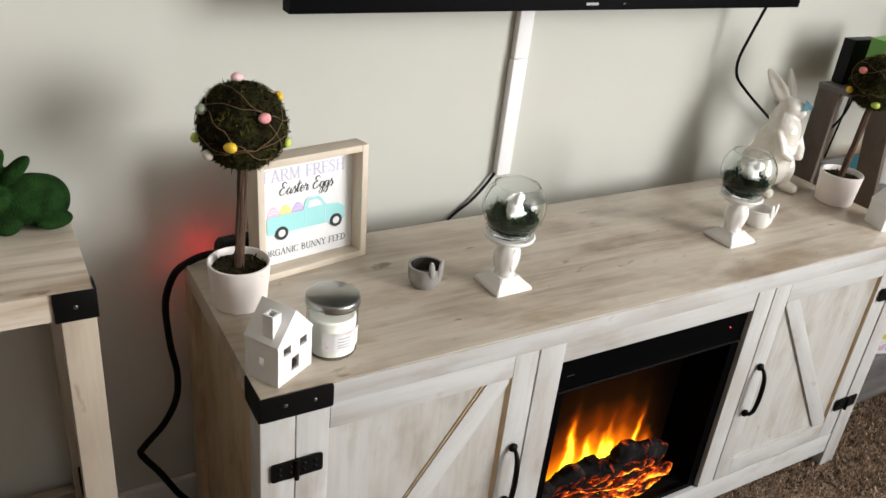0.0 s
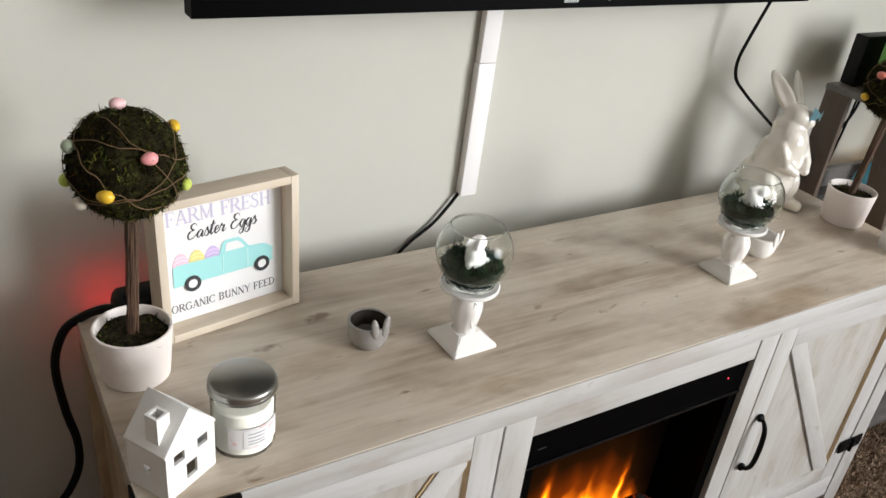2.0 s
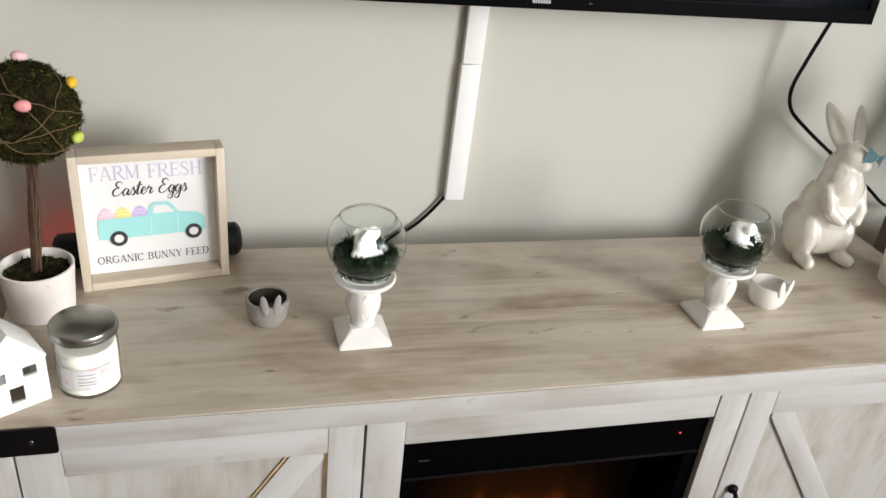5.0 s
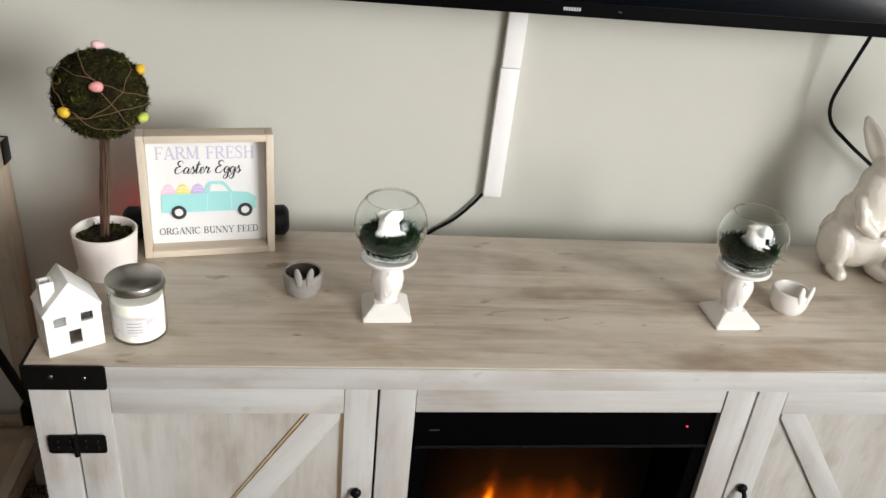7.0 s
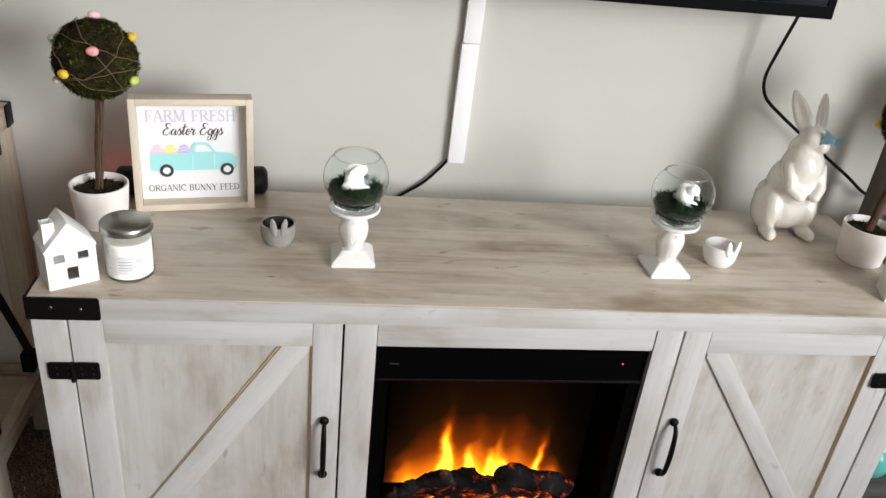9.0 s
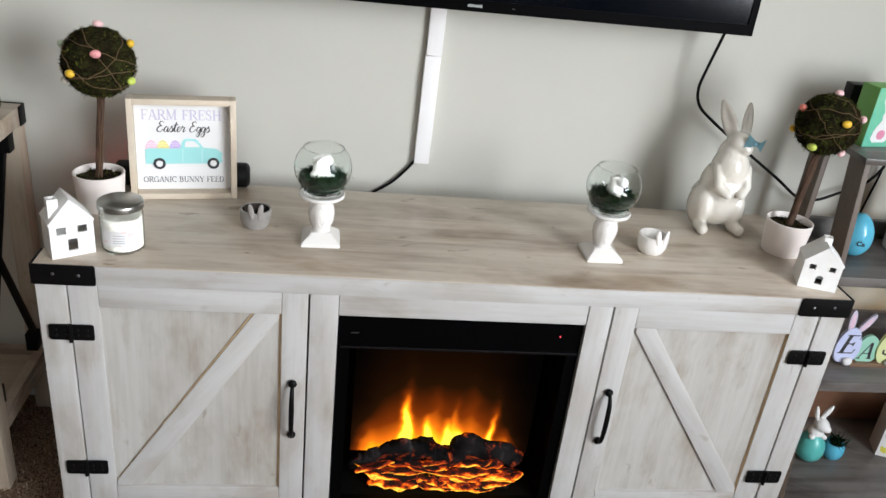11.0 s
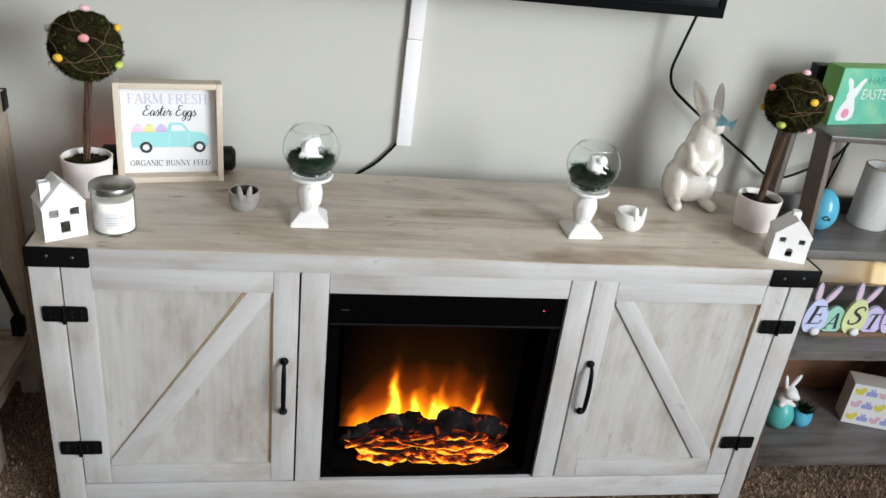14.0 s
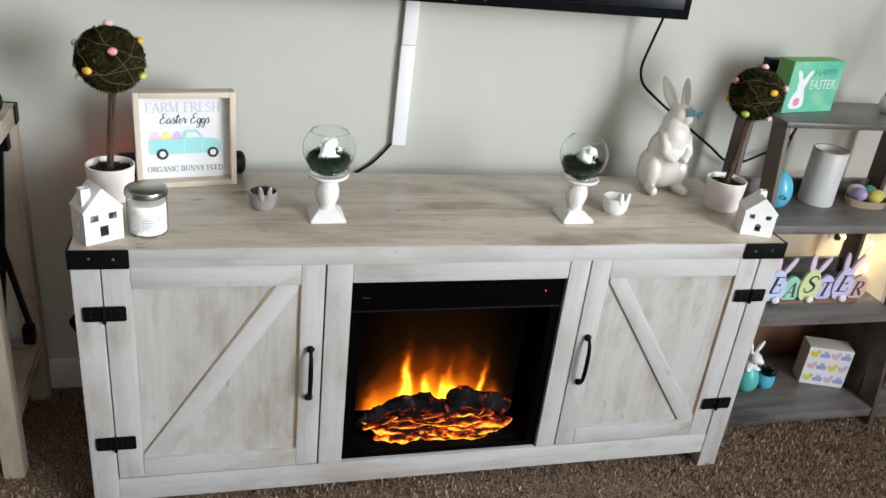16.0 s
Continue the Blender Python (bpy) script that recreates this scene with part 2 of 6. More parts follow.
egg_cream = mat("egg_cream", (0.7, 0.68, 0.62), 0.5)
carton = mat("egg_carton", (0.42, 0.32, 0.22), 0.9)
bump(carton, noise_tex(carton, coords(carton), 200, 3), 0.6, 0.002)

# ---- mesh helpers ----
S45 = radians(38)


def part(name, bm, material, parent=None, label="", m=None, sharp=S45):
    """One mesh object from a bmesh, under a thing or a part."""
    bm.normal_update()
    for f in bm.faces:
        f.smooth = True
    for e in bm.edges:
        e.smooth = e.calc_face_angle(0.0) < sharp
    me = bpy.data.meshes.new(name)
    bm.to_mesh(me)
    bm.free()
    me.materials.append(material)
    ob = new(name, me)
    if parent is not None:
        ob.parent = parent
    if m is not None:
        ob.matrix_basis = m
    if label:
        ob["label"] = label
    return ob


def thing(name, m, label, category, group="", kind=""):
    ob = new(name)
    ob.empty_display_size = 0.05
    ob.matrix_basis = m
    return tagged(ob, label, category, group, kind)


def box(x0, x1, y0, y1, z0, z1, b=0.0015, bm=None):
    own = bm is None
    if own:
        bm = bmesh.new()
    vs = [bm.verts.new((x, y, z)) for x in (x0, x1) for y in (y0, y1) for z in (z0, z1)]
    fs = [bm.faces.new([vs[i] for i in q]) for q in ((0, 1, 3, 2), (4, 6, 7, 5), (0, 4, 5, 1), (2, 3, 7, 6), (0, 2, 6, 4), (1, 5, 7, 3))]
    if b:
        es = {e for f in fs for e in f.edges}
        bmesh.ops.bevel(bm, geom=list(es), offset=b, segments=2, profile=0.6, affect="EDGES")
    return bm


def prism(pts, y0, y1, b=0.0):
    """A polygon in x and z, thick from y0 to y1."""
    bm = bmesh.new()
    a = [bm.verts.new((x, y0, z)) for x, z in pts]
    c = [bm.verts.new((x, y1, z)) for x, z in pts]
    n = len(pts)
    bm.faces.new(a)
    bm.faces.new(c[::-1])
    for i in range(n):
        bm.faces.new((a[i - 1], c[i - 1], c[i], a[i]))
    bmesh.ops.recalc_face_normals(bm, faces=bm.faces)
    if b:
        bmesh.ops.bevel(bm, geom=[e for e in bm.edges if e.calc_face_angle(0) > 0.3], offset=b, segments=2, profile=0.6, affect="EDGES")
    return bm


def lathe(prof, seg=40, bm=None):
    """A surface of revolution from (radius, height) pairs."""
    bm = bm or bmesh.new()
    rings = []
    for r, z in prof:
        if r < 1e-6:
            rings.append([bm.verts.new((0, 0, z))])
        else:
            rings.append([bm.verts.new((r * math.cos(2 * math.pi * k / seg), r * math.sin(2 * math.pi * k / seg), z)) for k in range(seg)])
    for a, c in zip(rings, rings[1:]):
        for k in range(seg):
            q = [a[k % len(a)], a[(k + 1) % len(a)], c[(k + 1) % len(c)], c[k % len(c)]]
            q = [w for i, w in enumerate(q) if w not in q[:i]]
            if len(q) > 2:
                bm.faces.new(q)
    bmesh.ops.recalc_face_normals(bm, faces=bm.faces)
    return bm


def smooth_curve(pts, steps=8):
    """Catmull-Rom through points."""
    p = [Vector(q) for q in pts]
    p = [2 * p[0] - p[1], *p, 2 * p[-1] - p[-2]]
    out = []
    for i in range(1, len(p) - 2):
        for k in range(steps):
            t = k / steps
            out.append(0.5 * ((2 * p[i]) + (p[i + 1] - p[i - 1]) * t + (2 * p[i - 1] - 5 * p[i] + 4 * p[i + 1] - p[i + 2]) * t * t
                              + (3 * p[i] - p[i - 1] - 3 * p[i + 1] + p[i + 2]) * t ** 3))
    out.append(p[-2])
    return out


def tube(pts, r, seg=8, bm=None, rough=0.0):
    """A round rod along points; r may be a function of the way along it."""
    bm = bm or bmesh.new()
    pts = [Vector(q) for q in pts]
    n = len(pts)
    side = None
    rings = []
    for i, q in enumerate(pts):
        d = (pts[min(i + 1, n - 1)] - pts[max(i - 1, 0)]).normalized()
        side = d.orthogonal().normalized() if side is None else (side - d * side.dot(d)).normalized()
        up = d.cross(side)
        rad = r(i / (n - 1)) if callable(r) else r
        ring = []
        for k in range(seg):
            a = 2 * math.pi * k / seg
            w = (math.cos(a) * side + math.sin(a) * up)
            j = 1 + rough * noise.noise((q + w * rad) * 60)
            ring.append(bm.verts.new(q + w * rad * j))
        rings.append(ring)
    for a, c in zip(rings, rings[1:]):
        for k in range(seg):
            bm.faces.new((a[k - 1], a[k], c[k], c[k - 1]))
    bm.faces.new(rings[0][::-1])
    bm.faces.new(rings[-1])
    bmesh.ops.recalc_face_normals(bm, faces=bm.faces)
    return bm


def blob(bm, centre, radii, rot=(0, 0, 0), sub=3):
    m = pose(*centre, *rot) @ Matrix.Diagonal((*radii, 1))
    bmesh.ops.create_icosphere(bm, subdivisions=sub, radius=1.0, matrix=m)
    return bm


def egg_bm(r, tall=1.3, seg=20):
    prof = []
    for k in range(13):
        a = math.pi * k / 12
        z = -math.cos(a)
        prof.append((r * math.sin(a) * (1 - 0.12 * z), r * tall * z))
    prof[0], prof[-1] = (0, prof[0][1]), (0, prof[-1][1])
    return lathe(prof, seg)


def fused(ob, voxel, rounds=6):
    """Melt the pieces of a mesh into one skin."""
    r = ob.modifiers.new("fuse", "REMESH")
    r.mode, r.voxel_size, r.use_smooth_shade = "VOXEL", voxel, True
    s = ob.modifiers.new("smooth", "SMOOTH")
    s.factor, s.iterations = 0.5, rounds
    return ob


def lettering(name, body, size, material, parent, m, shear=0.0, width=None, thick=0.0004, spacing=1.0, bold=0.0):
    """Words cut from a thin sheet, centred on m's origin, reading along its x, facing its -y."""
    cu = bpy.data.curves.new(name, "FONT")
    cu.body, cu.size, cu.shear, cu.extrude, cu.align_x, cu.space_character, cu.offset = body, size, shear, thick, "CENTER", spacing, bold
    cu.resolution_u = 3
    tmp = bpy.data.objects.new("tmp", cu)
    scene.collection.objects.link(tmp)
    me = bpy.data.meshes.new_from_object(tmp.evaluated_get(bpy.context.evaluated_depsgraph_get()))
    bpy.data.objects.remove(tmp)
    bpy.data.curves.remove(cu)
    xs = [w.co.x for w in me.vertices]
    k = width / (max(xs) - min(xs)) if width else 1.0
    mid = (max(xs) + min(xs)) / 2
    for w in me.vertices:
        w.co = Vector(((w.co.x - mid) * k, -w.co.z, w.co.y))
    me.name = name
    me.materials.append(material)
    ob = new(name, me)
    ob.parent = parent
    ob.matrix_basis = m
    return ob


def ribbon(bm, pts, widths, top):
    """A flat raised stroke along points in x and z, facing -y."""
    pts = [Vector((q[0], q[1])) for q in pts]
    rows = []
    for k, q in enumerate(pts):
        d = (pts[min(k + 1, len(pts) - 1)] - pts[max(k - 1, 0)]).normalized()
        s = Vector((-d.y, d.x)) * widths[k] / 2
        rows.append([bm.verts.new((c.x, y, c.y)) for c in (q + s, q - s) for y in (-top, 0.0)])
    for a, c in zip(rows, rows[1:]):
        for i, j in ((0, 2), (2, 3), (3, 1), (1, 0)):
            bm.faces.new((a[i], a[j], c[j], c[i]))
    for r in (rows[0], rows[-1]):
        bm.faces.new((r[0], r[1], r[3], r[2]))


def arc(cx, cz, rx, rz, a0, a1, n=18):
    return [(cx + rx * math.cos(radians(a0 + (a1 - a0) * k / n)), cz + rz * math.sin(radians(a0 + (a1 - a0) * k / n))) for k in range(n + 1)]


S_CURVE = ((0.52, 0.76), (0.46, 0.92), (0.30, 0.98), (0.13, 0.88), (0.14, 0.68), (0.32, 0.54), (0.49, 0.38), (0.50, 0.16), (0.32, 0.02), (0.13, 0.08), (0.08, 0.26))
# capitals: advance, then stems (x), light stems, curves and bars; each stem carries serifs
SERIF = {
    "E": (0.70, (0.17,), (), (((0.17, 0.97), (0.62, 0.97), (0.64, 0.78)), ((0.17, 0.52), (0.48, 0.52)), ((0.48, 0.62), (0.48, 0.42)), ((0.17, 0.03), (0.64, 0.03), (0.67, 0.24)))),
    "F": (0.66, (0.17,), (), (((0.17, 0.97), (0.60, 0.97), (0.62, 0.76)), ((0.17, 0.50), (0.46, 0.50)), ((0.46, 0.60), (0.46, 0.40)))),
    "A": (0.82, (), (), (((0.11, 0.0), (0.40, 1.0)), ((0.41, 1.0), (0.71, 0.0), "heavy"), ((0.20, 0.33), (0.60, 0.33)), ((0.0, 0.025), (0.22, 0.025)), ((0.58, 0.025), (0.84, 0.025)))),
    "R": (0.80, (0.17,), (), ((*((0.17, 0.97),), *arc(0.38, 0.74, 0.22, 0.23, 90, -90, 10), (0.17, 0.51)), ((0.38, 0.50), (0.72, 0.03), "heavy"), ((0.64, 0.025), (0.84, 0.025)))),
    "B": (0.76, (0.17,), (), (((0.17, 0.97), *arc(0.36, 0.75, 0.21, 0.22, 90, -90, 10), (0.17, 0.53)), ((0.17, 0.53), *arc(0.38, 0.28, 0.25, 0.25, 90, -90, 10), (0.17, 0.03)))),
    "D": (0.84, (0.17,), (), (((0.17, 0.97), *arc(0.34, 0.50, 0.38, 0.47, 90, -90, 14), (0.17, 0.03)),)),
    "M": (1.00, (0.82,), (0.14,), (((0.14, 1.0), (0.48, 0.06), "heavy"), ((0.48, 0.06), (0.82, 1.0)))),
    "N": (0.86, (), (0.14, 0.70), (((0.14, 1.0), (0.70, 0.0), "heavy"),)),
    "H": (0.86, (0.17, 0.67), (), (((0.17, 0.52), (0.67, 0.52)),)),
    "I": (0.36, (0.17,), (), ()),
    "O": (0.86, (), (), (tuple(arc(0.42, 0.50, 0.34, 0.48, 0, 360, 28)),)),
    "C": (0.80, (), (), (tuple(arc(0.43, 0.50, 0.35, 0.48, 45, 315, 22)), ((0.69, 0.98), (0.69, 0.72)))),
    "G": (0.86, (), (), (tuple(arc(0.43, 0.50, 0.35, 0.48, 45, 320, 22)), ((0.69, 0.98), (0.69, 0.72)), ((0.70, 0.40), (0.70, 0.06), "heavy"), ((0.54, 0.42), (0.84, 0.42)))),
    "U": (0.84, (), (), (((0.17, 1.0), (0.17, 0.36), "heavy"), tuple(arc(0.42, 0.36, 0.25, 0.35, 180, 360, 14)), ((0.67, 0.36), (0.67, 1.0)), ((0.04, 0.975), (0.31, 0.975)), ((0.56, 0.975), (0.79, 0.975)))),
    "Y": (0.78, (), (), (((0.10, 1.0), (0.40, 0.46), "heavy"), ((0.70, 1.0), (0.40, 0.46)), ((0.40, 0.48), (0.40, 0.0), "heavy"), ((0.26, 0.025), (0.54, 0.025)), ((0.0, 0.975), (0.22, 0.975)), ((0.60, 0.975), (0.80, 0.975)))),
    "T": (0.74, (0.36,), (), (((0.04, 0.76), (0.06, 0.97), (0.66, 0.97), (0.68, 0.76)),)),
    "S": (0.64, (), (), (S_CURVE,)),
}
# joined handwriting: advance, then pen strokes
SCRIPT = {
    "E": (0.70, (((0.62, 0.84), (0.46, 1.0), (0.22, 0.92), (0.22, 0.70), (0.42, 0.58), (0.16, 0.50), (0.02, 0.26), (0.14, 0.03), (0.42, 0.05), (0.66, 0.28)),)),
    "a": (0.56, (((0.42, 0.42), (0.25, 0.50), (0.06, 0.30), (0.08, 0.06), (0.25, 0.05), (0.43, 0.42), (0.40, 0.10), (0.48, 0.02), (0.62, 0.20)),)),
    "s": (0.40, (((0.0, 0.12), (0.20, 0.56), (0.24, 0.42), (0.36, 0.20), (0.24, 0.0), (0.05, 0.08)), ((0.24, 0.0), (0.46, 0.20)))),
    "t": (0.38, (((0.0, 0.16), (0.24, 0.95), (0.13, 0.20), (0.20, 0.02), (0.42, 0.22)), ((0.0, 0.64), (0.44, 0.70)))),
    "e": (0.40, (((0.0, 0.18), (0.30, 0.32), (0.28, 0.50), (0.12, 0.44), (0.06, 0.16), (0.20, 0.01), (0.44, 0.20)),)),
    "r": (0.50, (((0.0, 0.18), (0.12, 0.58), (0.16, 0.42), (0.36, 0.44), (0.28, 0.14), (0.36, 0.02), (0.54, 0.20)),)),
    "g": (0.50, (((0.40, 0.42), (0.22, 0.50), (0.05, 0.30), (0.10, 0.06), (0.25, 0.08), (0.42, 0.46), (0.38, -0.25), (0.20, -0.45), (0.04, -0.30), (0.25, -0.05), (0.54, 0.16)),)),
}


def pen_lettering(name, body, height, material, parent, m, width, hand=False, shear=0.0, heavy=0.15, light=0.055):
    """Words drawn with a broad pen: serif capitals, or joined handwriting."""
    bm = bmesh.new()
    x, top = 0.0, 0.00030

    def stroke(pts, wide):
        nonlocal top
        top = 0.00030 + (top - 0.00030 + 0.000011) % 0.00015
        ribbon(bm, [(x + px + shear * pz, pz) for px, pz in pts], wide, top)
    for ch in body:
        if ch == " ":
            x += 0.42
            continue
        if hand:
            adv, strokes = SCRIPT[ch]
            for st in strokes:
                pts = [(q.x, q.z) for q in smooth_curve([(px, 0, pz) for px, pz in st], 5)]
                wide = []
                for k in range(len(pts)):
                    a, c = pts[max(k - 1, 0)], pts[min(k + 1, len(pts) - 1)]
                    down = max(0.0, (a[1] - c[1]) / (math.hypot(c[0] - a[0], c[1] - a[1]) + 1e-9))
                    wide.append(light + (heavy - light) * down)
                stroke(pts, wide)
        else:
            adv, stems, thin, lines = SERIF[ch]
            for group, w in ((stems, heavy), (thin, light)):
                for sx in group:
                    stroke([(sx, 0.0), (sx, 1.0)], [w, w])
                    for z in (0.025, 0.975):
                        stroke([(sx - w / 2 - 0.075, z), (sx + w / 2 + 0.075, z)], [0.05, 0.05])
            for st in lines:
                if st[-1] == "heavy":
                    stroke(st[:-1], [heavy, heavy])
                    continue
                pts = st if len(st) < 11 or st is not S_CURVE else [(q.x, q.z) for q in smooth_curve([(px, 0, pz) for px, pz in st], 3)]
                wide = []
                for k in range(len(pts)):
                    a, c = pts[max(k - 1, 0)], pts[min(k + 1, len(pts) - 1)]
                    up = abs(a[1] - c[1]) / (math.hypot(c[0] - a[0], c[1] - a[1]) + 1e-9)
                    if st is S_CURVE:
                        up = 1.0 - abs(k / (len(pts) - 1) - 0.5) * 1.8
                    wide.append(light + (heavy - light) * up ** 1.5 if len(st) > 5 else light)
                stroke(pts, wide)
        x += adv
    k = width / x
    bmesh.ops.transform(bm, matrix=Matrix.Diagonal((k, 1.0, height, 1)) @ Matrix.Translation((-x / 2, 0, 0)), verts=bm.verts)
    bmesh.ops.recalc_face_normals(bm, faces=bm.faces)
    return part(name, bm, material, parent, m=m, sharp=0.3)


def tufts(bm, spots, length, width, spread, rng):
    """Small curved blades: (place, direction) pairs."""
    for p, d in spots:
        d = (d + Vector((rng.uniform(-1, 1), rng.uniform(-1, 1), rng.uniform(-1, 1))) * spread).normalized()
        s = d.cross(Vector((rng.uniform(-1, 1), rng.uniform(-1, 1), rng.uniform(-1, 1)))).normalized() * width * rng.uniform(0.6, 1.3)
        l = length * rng.uniform(0.5, 1.3)
        bend = Vector((rng.uniform(-1, 1), rng.uniform(-1, 1), rng.uniform(-1, 0.6))) * l * 0.35
        a, b_, c, e = p - s, p + s, p + d * l * 0.55 + s * 0.7, p + d * l * 0.55 - s * 0.7
        t = p + d * l + bend
        va, vb, vc, ve, vt = (bm.verts.new(q) for q in (a, b_, c, e, t))
        bm.faces.new((va, vb, vc, ve))
        bm.faces.new((ve, vc, vt))
    return bm


def on_sphere(rng, r):
    z, a = rng.uniform(-1, 1), rng.uniform(0, 2 * math.pi)
    k = math.sqrt(1 - z * z)
    d = Vector((k * math.cos(a), k * math.sin(a), z))
    return d * r, d


# ---- the room ----
T = 0.12


def boxes(*rows):
    bm = bmesh.new()
    for r in rows:
        box(*r, b=0, bm=bm)
    return bm


tagged(part("wall_back", boxes((RX0, RX1, RY1, RY1 + T, 0, RZ1)), wall_paint), "sage-cream painted plaster wall behind the cabinet", "wall", kind="structure")
# unseen walls close the room; their dark colour deepens the shade
tagged(part("wall_left", boxes((RX0 - T, RX0, RY0 - T, RY1 + T, 0, RZ1)), low_bounce_paint), "plain unseen side wall, darkened to cut bounce light", "wall", kind="structure")
y0, y1, z0, z1 = WR
tagged(part("wall_right", boxes((RX1, RX1 + T, RY0 - T, y0, 0, RZ1), (RX1, RX1 + T, y1, RY1 + T, 0, RZ1), (RX1, RX1 + T, y0, y1, 0, z0), (RX1, RX1 + T, y0, y1, z1, RZ1)), low_bounce_paint),
       "unseen wall, darkened to cut bounce light, with a wide window opening", "wall", kind="structure")
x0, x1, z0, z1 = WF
tagged(part("wall_front", boxes((RX0, x0, RY0 - T, RY0, 0, RZ1), (x1, RX1, RY0 - T, RY0, 0, RZ1), (x0, x1, RY0 - T, RY0, 0, z0), (x0, x1, RY0 - T, RY0, z1, RZ1)), low_bounce_paint),
       "unseen wall, darkened to cut bounce light, with an added window opening", "wall", kind="structure")
tagged(part("ceiling", boxes((RX0 - T, RX1 + T, RY0 - T, RY1 + T, RZ1, RZ1 + 0.1)), dimmed_ceiling), "plain unseen ceiling, greyed to cut bounce light", "ceiling", kind="structure")
tagged(part("floor", boxes((RX0 - T, RX1 + T, RY0 - T, RY1 + T, -0.1, 0)), carpet), "brown shag carpet floor", "carpet", kind="structure")
tagged(part("baseboard", box(RX0, RX1, RY1 - 0.014, RY1 - 0.001, 0.0, 0.085, 0.003), trim_paint), "white painted baseboard along the wall", "baseboard", kind="structure")


def window(name, m, w, h):
    """A frame with one mullion, filling an opening w by h; its foot's middle at m, looking along -y."""
    t = thing(name, m, "white framed window letting in daylight", "window", kind="structure")
    for a in (-w / 2, w / 2 - 0.05, -0.025):
        part("window_frame", box(a, a + 0.05, 0, 0.05, 0.05, h - 0.05, 0.003), trim_paint, t)
    for c in (0, h - 0.05):
        part("window_frame", box(-w / 2, w / 2, 0, 0.05, c, c + 0.05, 0.003), trim_paint, t)
    part("window_sill", box(-w / 2, w / 2, -0.16, -0.002, -0.03, -0.002, 0.004), trim_paint, t)


window("window_1", pose(RX1 + 0.06, (WR[0] + WR[1]) / 2, WR[2], 0, 0, -90), WR[1] - WR[0], WR[3] - WR[2])
# frame for the added front opening that holds the fill lamp
window("fill_window", pose((WF[0] + WF[1]) / 2, RY0 - 0.06, WF[2], 0, 0, 180), WF[1] - WF[0], WF[3] - WF[2])

# carpet pile, thick where the camera looks down on it
rng = random.Random(5)
bm = bmesh.new()
for x0, x1, y0, y1, n in ((0.0, 2.35, -0.75, 0.12, 42000), (1.3, 2.35, -0.6, 0.40, 24000), (-0.8, 0.06, -0.4, 0.46, 12000)):
    for k in range(n):
        p = Vector((rng.uniform(x0, x1), rng.uniform(y0, y1), 0.0))
        if noise.noise(p * 38) < rng.uniform(-0.75, -0.1):
            continue
        a = rng.uniform(0, 6.283)
        lean = Vector((math.cos(a), math.sin(a), 0)) * rng.uniform(0.001, 0.005)
        s = Vector((-math.sin(a), math.cos(a), 0)) * rng.uniform(0.0010, 0.0022)
        h = Vector((0, 0, rng.uniform(0.004, 0.010) + 0.003 * noise.noise(p * 38)))
        v0, v1, v2, v3 = (bm.verts.new(q) for q in (p - s, p + s, p + lean + h + s * 0.5, p + lean + h - s * 0.5))
        bm.faces.new((v0, v1, v2, v3))
tagged(part("carpet_pile", bm, tuft), "shaggy brown and beige carpet pile", "carpet", kind="stuff")

# ---- fireplace cabinet ----
W, D, H = 1.473, 0.392, 0.635
cab = thing("fireplace_cabinet", pose(0, 0, 0), "whitewashed oak farmhouse media cabinet with electric fireplace", "cabinet")
part("top", box(0, W, 0, D, 0.598, H, 0.002), top_wood, cab, "grey-washed oak top")
part("top_edge", box(0.0005, W - 0.0005, -0.0025, -0.0005, 0.5985, H - 0.0015, 0.0008), wood_x, cab, "pale whitewashed front edge")
for x in (0.0, W - 0.049):
    part("leg", box(x, x + 0.049, 0.0, 0.045, 0.0, 0.597, 0.0015), wood_z, cab)
    # back legs take the side colour with its painted-in warm bounce
    part("leg", box(x, x + 0.049, D - 0.045, D, 0.0, 0.597, 0.0015), bounce_side_wood, cab)
for x in (0.012, W - 0.028):
    part("side_panel", box(x, x + 0.016, 0.046, D - 0.046, 0.05, 0.597, 0.001), bounce_side_wood, cab, "tan streaked oak side with warm bounce light in its colour")
part("back_panel", box(0.05, W - 0.05, D - 0.012, D - 0.006, 0.05, 0.597, 0), wood_z, cab)
part("bottom_board", box(0.05, W - 0.05, 0.022, D - 0.014, 0.05, 0.066, 0.001), wood_x, cab)
part("apron", box(0.0495, W - 0.0495, 0.002, 0.021, 0.044, 0.102, 0.0015), wood_x, cab)
for x in (0.459, 0.968):
    part("stile", box(x, x + 0.045 if x > 0.9 else 0.5095, 0.002, 0.021, 0.103, 0.597, 0.0012), wood_z, cab)
part("header", box(0.5105, 0.967, 0.004, 0.021, 0.5535, 0.597, 0.0012), wood_x, cab)
for x in (0.46, 0.99):
    part("divider", box(x, x + 0.016, 0.022, D - 0.014, 0.067, 0.597, 0), wood_z, cab)

Z0, Z1 = 0.105, 0.5965
PZ0, PZ1 = 0.150, 0.552


